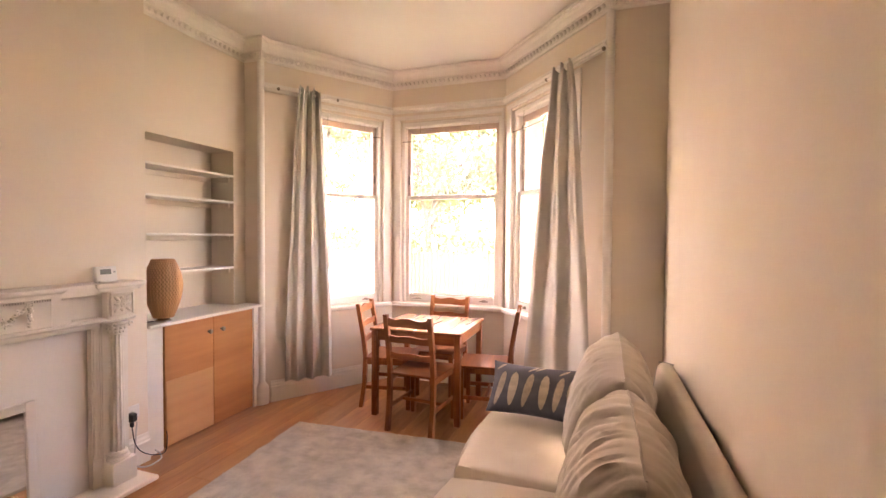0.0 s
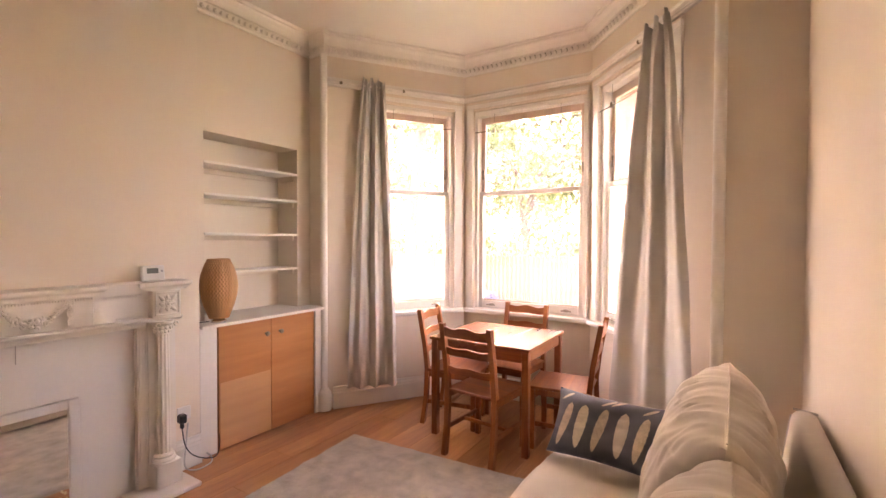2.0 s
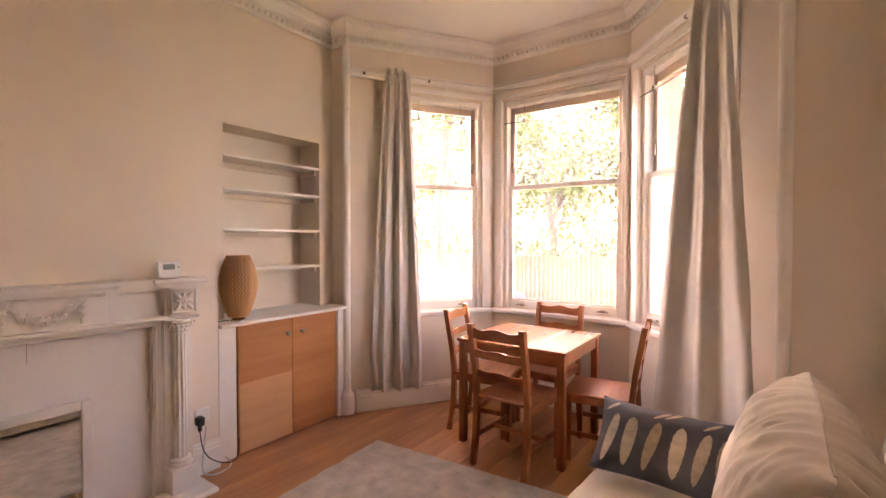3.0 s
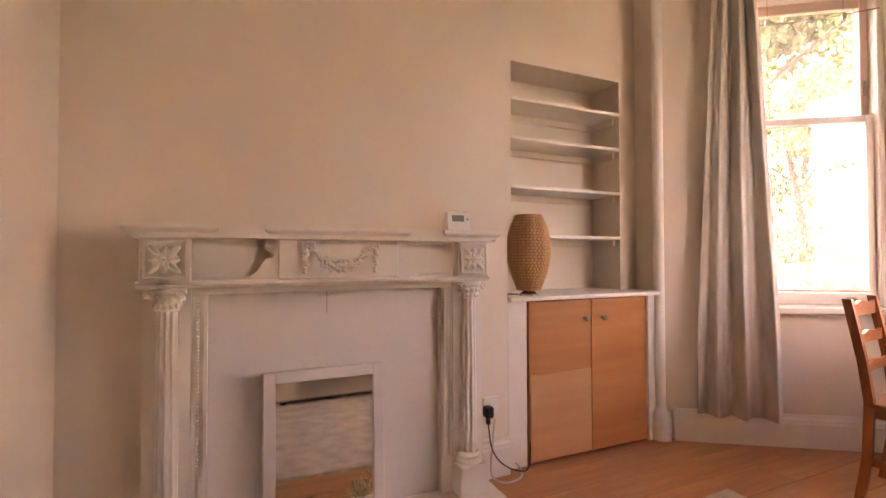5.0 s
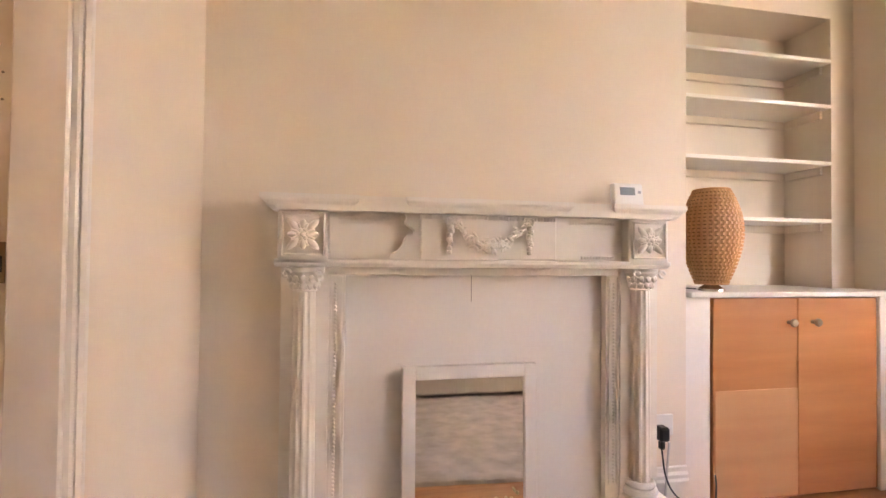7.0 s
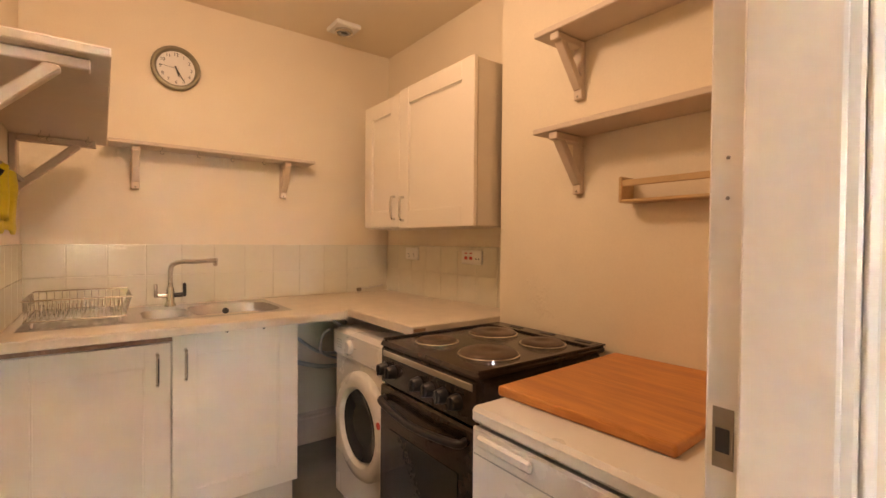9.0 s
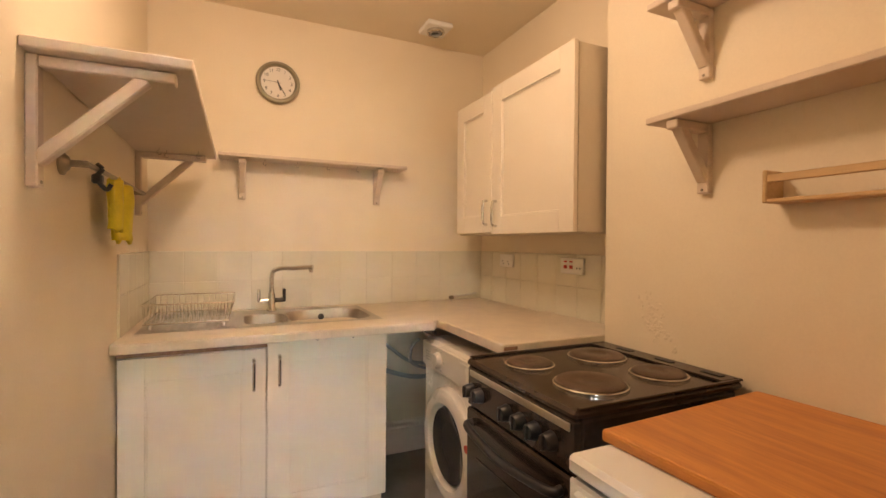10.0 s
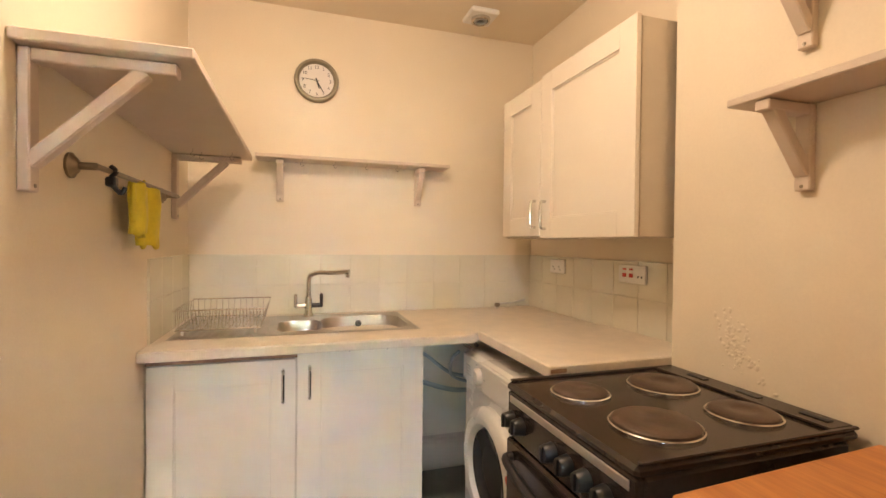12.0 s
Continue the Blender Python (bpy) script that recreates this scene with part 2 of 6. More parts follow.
def bend(pts, n=6):
    """A smooth line through points (Catmull-Rom)."""
    p = [Vector(q) for q in pts]
    p = [2 * p[0] - p[1]] + p + [2 * p[-1] - p[-2]]
    out = []
    for i in range(1, len(p) - 2):
        for k in range(n):
            t = k / n
            out.append(0.5 * ((2 * p[i]) + (p[i + 1] - p[i - 1]) * t + (2 * p[i - 1] - 5 * p[i] + 4 * p[i + 1] - p[i + 2]) * t * t + (3 * p[i] - p[i - 1] - 3 * p[i + 1] + p[i + 2]) * t ** 3))
    return out + [p[-2]]


def mesh_of(name, bm, material, smooth=False):
    bmesh.ops.recalc_face_normals(bm, faces=bm.faces)
    me = bpy.data.meshes.new(name)
    bm.to_mesh(me)
    bm.free()
    me.materials.append(material)
    if smooth:
        me.shade_smooth()
        me.set_sharp_from_angle(angle=radians(40))
    return me


def solid(name, bm, material, label, category, kind="", group="", smooth=False):
    """A thing, or a piece of the setting, that is one mesh."""
    return tagged(new(name, mesh_of(name, bm, material, smooth)), label, category, group, kind)


def thing(name, base, label, category, group="", kind=""):
    ob = new(name)
    ob.empty_display_size = 0.05
    ob.matrix_basis = Matrix.Translation(base)
    return tagged(ob, label, category, group, kind)


def part(name, bm, material, parent, label="", smooth=False):
    """One mesh, drawn in world places, under a thing or under a part."""
    ob = new(name, mesh_of(name, bm, material, smooth))
    ob.parent = parent
    if parent.type == "EMPTY":
        ob.matrix_parent_inverse = parent.matrix_basis.inverted()
    return tagged(ob, label)


def pbox(name, dims, material, parent, bev=0.003, label="", m=None):
    bm = bmesh.new()
    bx(bm, *dims, bev=bev, m=m)
    return part(name, bm, material, parent, label)


def shared(name, me, parent, m):
    """One of many alike pieces, on a shared mesh."""
    ob = new(name, me)
    ob.parent = parent
    if parent.type == "EMPTY":
        ob.matrix_parent_inverse = parent.matrix_basis.inverted()
    ob.matrix_basis = m
    return ob

# ---- the setting: living room ----
CEIL = 3.19
BREAST, ALCOVE, EAST, SOUTH = -1.69, -1.88, 1.53, 0.65
AY, BY = 2.485, 3.575
P0, P1, P2, P3 = Vector((-1.70, 3.60)), Vector((-0.955, 4.68)), Vector((0.248, 4.68)), Vector((1.17, 3.60))


def slab(name, pieces, material, label, category="wall"):
    bm = bmesh.new()
    for p in pieces:
        bx(bm, *p)
    return solid(name, bm, material, label, category, "structure")


slab("wall_west_chimney_breast", [(-2.3, BREAST, SOUTH - 0.1, AY, 0, CEIL)], CREAM, "cream painted chimney breast behind the white mantelpiece")
NY0, NY1, NZ0, NZ1, NB = 2.63, 3.44, 0.88, 2.213, -2.13
slab("wall_west_alcove", [(-2.3, ALCOVE, AY, NY0, 0, CEIL), (-2.3, ALCOVE, NY1, BY, 0, CEIL), (-2.3, ALCOVE, NY0, NY1, NZ1, CEIL), (-2.3, NB, NY0, NY1, 0, NZ1), (NB, ALCOVE, NY0, NY1, 0, 0.85)], CREAM, "cream painted alcove wall with a recessed shelf niche")
slab("wall_north_return", [(-2.3, -1.70, BY, 3.85, 0, CEIL)], CREAM, "cream painted return wall beside the alcove")
slab("wall_east", [(EAST, EAST + 0.2, -1.2, 3.9, 0, CEIL)], CREAM, "cream painted wall behind the linen sofa")
slab("wall_north_pier", [(1.17, EAST, 3.60, 3.9, 0, CEIL)], CREAM, "cream painted pier beside the bay window")
slab("wall_south", [(0.02, 0.5, -1.3, -1.1, 0, CEIL), (1.4, EAST + 0.2, -1.3, -1.1, 0, CEIL), (0.5, 1.4, -1.3, -1.1, 2.05, CEIL)], CREAM, "plain cream wall with a doorway to the hall")
slab("wall_kitchen_partition_east", [(-0.09, 0.02, -2.1, 0.505, 0, CEIL)], CREAM, "cream partition between kitchen and living room")
DX0, DX1 = -1.0, -0.09
slab("wall_kitchen_partition_north", [(BREAST - 0.6, DX0 - 0.02, 0.505, SOUTH, 0, CEIL), (DX1 + 0.02, 0.02, 0.505, SOUTH, 0, CEIL), (DX0 - 0.02, DX1 + 0.02, 0.505, SOUTH, 2.04, CEIL)], CREAM, "cream partition wall with the kitchen doorway")
slab("ceiling", [(-2.3, 1.75, -1.3, 3.6, CEIL, CEIL + 0.15), (-1.9, 1.4, 3.6, 5.1, CEIL, CEIL + 0.15)], CREAM_CEIL, "pale cream plaster ceiling of the living room", "ceiling")
slab("wall_hall_beyond", [(0.2, 1.7, -2.3, -2.2, 0, 2.6), (0.1, 0.2, -2.3, -1.3, 0, 2.6), (1.7, 1.8, -2.3, -1.3, 0, 2.6), (0.1, 1.8, -2.3, -1.3, 2.6, 2.7)], CREAM, "plain cream hall walls beyond the doorway")
slab("floor_hall", [(0.1, 1.8, -2.3, -1.1, -0.1, -0.002)], FLOORW, "wooden hall floor beyond the doorway", "floor")

floor = slab("floor", [(-2.0, 1.75, 0.6, 5.1, -0.12, -0.012), (0.0, 1.75, -1.1, 0.6, -0.12, -0.012)], CRACK, "warm orange oak boards with fine joints", "floor")


def seg_frame(a, b):
    """Along a wall from a to b: x along it, y outwards, z up."""
    d = (b - a).normalized()
    return Matrix(((d.x, -d.y, 0, a.x), (d.y, d.x, 0, a.y), (0, 0, 1, 0), (0, 0, 0, 1))), (b - a).length


WZ0, WZ1 = 0.81, 2.68


def bay_wall(name, a, b, s0, s1, e0, e1):
    m, L = seg_frame(a, b)
    bm = bmesh.new()
    for p in ((-e0, s0, 0, 0.16, 0, CEIL), (s1, L + e1, 0, 0.16, 0, CEIL), (s0, s1, 0, 0.16, 0, WZ0), (s0, s1, 0, 0.16, WZ1, CEIL)):
        bx(bm, *p, m=m)
    solid(name, bm, CREAM, "cream painted bay wall around a sash window", "wall", "structure")
    bm = bmesh.new()
    for p in ((-e0 - 0.02, s0 - 0.05, 0.163, 0.36, -0.8, CEIL + 0.1), (s1 + 0.05, L + e1 + 0.02, 0.163, 0.36, -0.8, CEIL + 0.1), (s0 - 0.05, s1 + 0.05, 0.163, 0.40, -0.8, WZ0 - 0.02), (s0 - 0.05, s1 + 0.05, 0.163, 0.36, WZ1 + 0.0, CEIL + 0.1)):
        bx(bm, *p, m=m)
    solid(name + "_stone", bm, STONE, "red sandstone outer face of the bay", "wall", "structure")
    return m, L


def window(name, m, s0, s1, label, c0=0.075, c1=0.075):
    """A sash window: casing, box, two sashes with panes, sill, catches, hooks and the wire with clips."""
    base = m @ Vector(((s0 + s1) / 2, 0.08, WZ0))
    w = thing(name, base, label, "window", kind="structure")

    def pb(pn, dims, material, parent=w, bev=0.004, lab=""):
        return pbox(pn, dims, material, parent, bev, lab, m)

    for pn, d in (("casing", (s0 - c0, s0, -0.018, -0.001, WZ0 - 0.0, WZ1 + 0.02)), ("casing", (s1, s1 + c1, -0.018, -0.001, WZ0, WZ1 + 0.02)), ("casing", (s0 - c0, s1 + c1, -0.022, -0.001, WZ1 + 0.021, WZ1 + 0.06))):
        pb(pn, d, GLOSS)
    for d in ((s0, s0 + 0.035, 0.02, 0.14, WZ0, WZ1), (s1 - 0.035, s1, 0.02, 0.14, WZ0, WZ1), (s0 + 0.035, s1 - 0.035, 0.02, 0.14, WZ1 - 0.05, WZ1)):
        pb("window_frame", d, GLOSS)
    pb("window_sill", (s0 - min(0.10, c0 + 0.02), s1 + min(0.10, c1 + 0.01), -0.05, 0.14, WZ0 - 0.045, WZ0 - 0.004), GLOSS, bev=0.008)
    mid = 1.90
    a, b = s0 + 0.035, s1 - 0.035
    for pn, z0, z1, y0, low in (("upper_sash", mid - 0.02, WZ1 - 0.05, 0.09, 0), ("lower_sash", WZ0, mid + 0.02, 0.05, 1)):
        bm = bmesh.new()
        for d in ((a, a + 0.042, y0, y0 + 0.035, z0, z1), (b - 0.042, b, y0, y0 + 0.035, z0, z1), (a + 0.042, b - 0.042, y0, y0 + 0.035, z0, z0 + (0.075 if low else 0.04)), (a + 0.042, b - 0.042, y0, y0 + 0.035, z1 - (0.04 if low else 0.06), z1)):
            bx(bm, *d, bev=0.004, m=m)
        sash = part(pn, bm, SASH if not low else GLOSS, w, "painted timber sash")
        g = pb("pane", (a + 0.037, b - 0.037, y0 + 0.015, y0 + 0.019, z0 + 0.035, z1 - 0.035), GLASS, sash, 0)
        g.visible_shadow = False
        if low:
            pb("bottom_bead", (a + 0.05, b - 0.05, y0 - 0.012, y0 - 0.001, z0 + 0.078, z0 + 0.092), SASH, sash, 0.003, "varnished brown bead")
            for s in (a + 0.14, b - 0.14):
                bm = bmesh.new()
                tube(bm, [m @ Vector(v) for v in ((s - 0.045, y0 - 0.022, z0 + 0.035), (s, y0 - 0.03, z0 + 0.042), (s + 0.045, y0 - 0.022, z0 + 0.035))], 0.006)
                bx(bm, s - 0.02, s + 0.02, y0 - 0.02, y0, z0 + 0.028, z0 + 0.05, bev=0.003, m=m)
                part("sash_lift", bm, BRASS, sash, "dull metal lift handle")
        else:
            for s in (a + 0.025, b - 0.025):
                bm = bmesh.new()
                bx(bm, s - 0.009, s + 0.009, y0 - 0.012, y0, z0 + 0.16, z0 + 0.25, bev=0.004, m=m)
                part("sash_catch", bm, BRASS, sash, "small metal catch")
    bm = bmesh.new()
    tube(bm, [m @ Vector(v) for v in bend([(s0 + 0.02, -0.01, 2.475), ((s0 + s1) / 2, -0.014, 2.47), (s1 - 0.04, -0.01, 2.51)])], 0.0045, 6)
    part("curtain_wire", bm, BRASS, w, "thin sagging curtain wire")
    for s in (s0 + 0.22, s1 - 0.22):
        bm = bmesh.new()
        bx(bm, s - 0.012, s + 0.012, -0.026, -0.002, 2.455, 2.495, bev=0.004, m=m)
        tube(bm, [m @ Vector((s, -0.014, 2.495)), m @ Vector((s, -0.012, 2.63))], 0.0015, 5)
        part("wire_clip", bm, BRASS, w, "small clip on the wire")
    if s1 - s0 > 0.95:
        s = s1 - 0.24
        for za, zb in ((2.455, 2.34), (2.34, 1.60)):
            bm = bmesh.new()
            tube(bm, [m @ Vector((s, -0.014, za)), m @ Vector((s, -0.012, zb))], 0.0012, 5)
            lathe(bm, [(0.002, 0.03), (0.006, 0.026), (0.008, 0.006), (0.004, 0.0), (0, 0)], 10, Matrix.Translation(m @ Vector((s, -0.012, zb - 0.028))))
            part("blind_cord", bm, BRASS, w, "thin cord with a small dark toggle")
    pb("trickle_vent", ((s0 + s1) / 2 - 0.17, (s0 + s1) / 2 + 0.2, 0.005, 0.02, WZ1 - 0.045, WZ1 - 0.02), GLOSS, lab="narrow vent strip")


LL = (P1 - P0).length
LR = (P3 - P2).length
LC = (P2 - P1).length
mL, _ = bay_wall("wall_bay_west", P0, P1, 0.37, LL - 0.11, 0.0, 0.05)
mC, _ = bay_wall("wall_bay_north", P1, P2, 0.10, LC - 0.035, 0.0, 0.0)
mR, _ = bay_wall("wall_bay_east", P2, P3, 0.13, LR - 0.36, 0.05, 0.0)
window("window_1", mL, 0.37, LL - 0.11, "white sash window in the bay beside a grey curtain")
window("window_2", mC, 0.10, LC - 0.035, "wide white sash window in the middle of the bay", 0.07, 0.02)
window("window_3", mR, 0.13, LR - 0.36, "white sash window in the bay behind a grey curtain")


def run(bm, line, prof, close=False):
    """Sweeps a profile of (inwards, z) pairs along a plan line, the room lying to its right, with mitred corners."""
    pts = [Vector(p) for p in line]
    rows = []
    for i, p in enumerate(pts):
        d0 = (p - pts[i - 1]).normalized() if i else None
        d1 = (pts[i + 1] - p).normalized() if i < len(pts) - 1 else None
        ns = [Vector((d.y, -d.x)) for d in (d0, d1) if d is not None]
        n = sum(ns, Vector((0, 0)))
        n = n.normalized()
        n /= max(0.35, n.dot(ns[0]))
        rows.append([bm.verts.new((p.x + n.x * o, p.y + n.y * o, z)) for o, z in prof])
    for a, b in zip(rows, rows[1:]):
        for k in range(len(prof) - 1):
            bm.faces.new((a[k], a[k + 1], b[k + 1], b[k]))
    bm.faces.new(rows[0])
    bm.faces.new(rows[-1][::-1])


ROOM = [(BREAST, SOUTH), (BREAST, AY), (ALCOVE, AY), (ALCOVE, BY), (-1.70, BY), tuple(P0), tuple(P1), tuple(P2), tuple(P3), (EAST, 3.60), (EAST, -1.1)]
bm = bmesh.new()
run(bm, ROOM, [(0.001, 3.02), (0.012, 3.02), (0.018, 3.035), (0.03, 3.04), (0.034, 3.05), (0.034, 3.085), (0.05, 3.09), (0.056, 3.105), (0.064, 3.13), (0.08, 3.15), (0.084, 3.165), (0.10, 3.17), (0.105, CEIL - 0.002), (0.001, CEIL - 0.002)])
cornice = solid("trim_cornice", bm, GLOSS, "cream plaster cornice with an egg moulding", "cornice", "structure")
bm = bmesh.new()
bmesh.ops.create_icosphere(bm, subdivisions=1, radius=1.0, matrix=Matrix.Diagonal((0.020, 0.017, 0.020, 1)))
egg = mesh_of("egg", bm, GLOSS, True)
for a, b in zip(ROOM[1:9], ROOM[2:10]):
    a, b = Vector(a), Vector(b)
    d = (b - a)
    k = int(d.length / 0.046)
    n = Vector((d.y, -d.x)).normalized()
    for i in range(k):
        p = a + d * (i + 0.5) / k + n * 0.04
        shared("egg", egg, cornice, Matrix.Translation((p.x, p.y, 3.056)) @ Matrix.Rotation(math.atan2(n.y, n.x), 4, "Z"))
BAYLINE = [tuple(P0), tuple(P1), tuple(P2), tuple(P3)]
bm = bmesh.new()
run(bm, BAYLINE, [(0.001, 2.77), (0.022, 2.77), (0.026, 2.785), (0.04, 2.79), (0.046, 2.805), (0.032, 2.82), (0.028, 2.838), (0.001, 2.845)])
solid("trim_picture_rail", bm, GLOSS, "cream moulded rail above the bay windows", "trim", "structure")
SKIRT = [(0.001, 0.001), (0.022, 0.001), (0.022, 0.135), (0.017, 0.145), (0.017, 0.158), (0.010, 0.17), (0.008, 0.185), (0.001, 0.19)]
for nm, line in (("baseboard_bay", [(-1.65, 3.62), *BAYLINE[1:], (EAST, 3.60), (EAST, -1.1)]), ("baseboard_breast", [(BREAST, 2.30), (BREAST, AY)]), ("baseboard_breast_south", [(-1.04, SOUTH + 0.0), (BREAST, SOUTH), (BREAST, 0.86)])):
    bm = bmesh.new()
    run(bm, [Vector(p) for p in line], SKIRT)
    solid(nm, bm, GLOSS, "cream gloss painted moulded skirting board", "skirting", "structure")
bm = bmesh.new()
lathe(bm, [(0.062, 0), (0.062, 0.12), (0.058, 0.135), (0.058, 0.15), (0.045, 0.17), (0.032, 0.185), (0.030, 0.20), (0.030, 3.02)], 24, Matrix.Translation((-1.698, 3.567, 0)))
solid("trim_corner_bead", bm, GLOSS, "rounded cream plaster corner bead with a moulded base", "trim", "structure", smooth=True)
bm = bmesh.new()
lathe(bm, [(0.03, 0), (0.03, 3.02)], 16, Matrix.Translation((1.172, 3.602, 0)))
solid("trim_corner_bead_east", bm, GLOSS, "rounded cream plaster corner of the pier", "trim", "structure", smooth=True)

# kitchen doorway lining
door = thing("door_1", (DX0, 0.6, 0), "cream painted door lining of the kitchen doorway", "doorway", kind="structure")
for d in ((DX0 - 0.018, DX0, 0.506, 0.652, 0, 2.03), (DX1, DX1 + 0.018, 0.506, 0.652, 0, 2.03), (DX0 - 0.018, DX1 + 0.018, 0.506, 0.652, 2.031, 2.05)):
    pbox("lining", d, GLOSS, door)
pbox("edge_bead", (DX0 - 0.03, DX0 - 0.006, SOUTH + 0.0005, SOUTH + 0.014, 0.0, 2.05), GLOSS, door, 0.006)
pbox("head_bead", (DX0 - 0.03, DX1 + 0.02, SOUTH + 0.0005, SOUTH + 0.014, 2.052, 2.075), GLOSS, door, 0.006)
pbox("rebate_stop", (DX0 - 0.0005, DX0 + 0.012, 0.547, 0.640, 0.0, 2.03), GLOSS, door, 0.003)
pbox("strike_plate", (DX0, DX0 + 0.002, 0.516, 0.540, 0.965, 1.04), BRASS, door, 0, "worn metal strike plate")
pbox("latch_hole", (DX0 + 0.0021, DX0 + 0.0035, 0.520, 0.536, 0.985, 1.015), BLACKP, door, 0)
for z in (0.72, 0.9, 1.3, 1.35):
    bm = bmesh.new()
    bmesh.ops.create_uvsphere(bm, u_segments=8, v_segments=5, radius=0.0025, matrix=Matrix.Translation((DX0, 0.528, z)))
    part("filled_screw_hole", bm, CRACK, door)

# ---- living room: fixed pieces ----
F = -1.53   # face of the frieze blocks


def mantelpiece():
    t = thing("fireplace_surround", (-1.6, 1.6, 0), "white painted carved mantelpiece with fluted columns and a garland", "fireplace")
    b = BREAST
    sh = bmesh.new()
    line = [(b + 0.001, 0.90), (F + 0.03, 0.90), (F + 0.03, 1.14), (F - 0.01, 1.14), (F - 0.01, 1.35), (F + 0.03, 1.35), (F + 0.03, 1.87), (F - 0.01, 1.87), (F - 0.01, 2.08), (F + 0.03, 2.08), (F + 0.03, 2.31), (b + 0.001, 2.31)]
    line = [Vector(p) for p in line]
    prof = [(-0.02, 1.165), (0.0, 1.165), (0.012, 1.175), (0.014, 1.183), (0.026, 1.192), (0.03, 1.20), (0.03, 1.214), (-0.02, 1.214)]
    run(sh, [Vector((p.x - (0.03 if p.x > b + 0.01 else 0), p.y)) for p in line], prof)
    for d in ((b + 0.001, F + 0.012, 0.915, 2.295, 1.166, 1.2135),):
        bx(sh, *d)
    part("shelf", sh, MANTEL, t)
    bm = bmesh.new()
    bx(bm, b + 0.002, F - 0.045, 0.93, 2.285, 1.0, 1.165)
    part("frieze", bm, MANTEL, t)
    for y0, y1 in ((0.92, 1.075), (2.125, 2.285)):
        blk = pbox("frieze_block", (b + 0.003, F, y0, y1, 0.998, 1.164), MANTEL, t, 0.004)
        c = Vector((F, (y0 + y1) / 2, 1.088))
        bm = bmesh.new()
        for i in range(16):
            a = i * math.pi / 8
            rr, wd = ((0.066, 0.011) if i % 4 == 2 else (0.046, 0.012) if i % 4 == 0 else (0.038, 0.006))
            mm = Matrix.Translation(c + Vector((0.005, rr * 0.55 * math.cos(a), rr * 0.55 * math.sin(a)))) @ Matrix.Rotation(a, 4, "X") @ Matrix.Rotation(radians(-9), 4, "Z") @ Matrix.Diagonal((0.012, rr * 0.5, wd, 1))
            bmesh.ops.create_icosphere(bm, subdivisions=2, radius=1, matrix=mm)
        for i in range(6):
            a = i * math.pi / 3
            bmesh.ops.create_icosphere(bm, subdivisions=1, radius=0.009, matrix=Matrix.Translation(c + Vector((0.014, 0.013 * math.cos(a), 0.013 * math.sin(a)))))
        bmesh.ops.create_icosphere(bm, subdivisions=2, radius=0.010, matrix=Matrix.Translation(c + Vector((0.018, 0, 0))))
        for d in ((0.060, 0.067, -0.067, 0.067), (-0.067, -0.060, -0.067, 0.067), (-0.06, 0.06, 0.060, 0.067), (-0.06, 0.06, -0.067, -0.060)):
            bx(bm, F, F + 0.011, c.y + d[0], c.y + d[1], c.z + d[2], c.z + d[3], bev=0.002)
        part("rosette", bm, MANTEL, blk, "carved square flower rosette", True)
    cen = pbox("centre_block", (b + 0.003, F - 0.005, 1.37, 1.85, 1.012, 1.164), MANTEL, t, 0.004)
    for s, y in ((-1, 1.37), (1, 1.85)):
        bm = bmesh.new()
        edge = bend([(0.098, 1.012), (0.096, 1.028), (0.074, 1.040), (0.058, 1.062), (0.046, 1.088), (0.022, 1.096), (0.020, 1.110), (0.034, 1.120), (0.050, 1.134), (0.044, 1.152), (0.052, 1.164)], 5)
        rows = [[bm.verts.new((x, y + s * (w if k else -0.01), z)) for x in (F - 0.045, F - 0.016) for k in (0, 1)] for w, z in [(p[0], p[1]) for p in edge]]
        for p, q in zip(rows, rows[1:]):
            for k0, k1 in ((0, 1), (1, 3), (3, 2), (2, 0)):
                bm.faces.new((p[k0], p[k1], q[k1], q[k0]))
        bm.faces.new([rows[0][k] for k in (0, 1, 3, 2)]), bm.faces.new([rows[-1][k] for k in (0, 2, 3, 1)])
        part("scroll_bracket", bm, MANTEL, cen, "carved scroll edge")
    bm = bmesh.new()
    rnd = random.Random(4)
    for i in range(34):
        u = i / 33
        y = 1.475 + u * 0.265
        z = 1.140 - 0.082 * math.sin(math.pi * u) + rnd.uniform(-0.007, 0.007)
        r = 0.007 + 0.008 * math.sin(math.pi * u) * rnd.uniform(0.6, 1.1)
        bmesh.ops.create_icosphere(bm, subdivisions=1, radius=r, matrix=Matrix.Translation((F + 0.008, y, z)) @ Matrix.Rotation(rnd.uniform(0, 3), 4, "X") @ Matrix.Diagonal((1, 1.3, 0.8, 1)))
        if rnd.random() < 0.5:
            bmesh.ops.create_icosphere(bm, subdivisions=1, radius=1, matrix=Matrix.Translation((F, y, z + rnd.choice((-1, 1)) * 0.018)) @ Matrix.Rotation(rnd.uniform(0, 3), 4, "X") @ Matrix.Diagonal((0.005, 0.014, 0.006, 1)))
    for i in range(6):
        a = i * math.pi / 3
        bmesh.ops.create_icosphere(bm, subdivisions=1, radius=0.012, matrix=Matrix.Translation((F + 0.006, 1.607 + 0.018 * math.cos(a), 1.060 + 0.018 * math.sin(a))))
    part("garland", bm, MANTEL, cen, "carved flower garland", True)
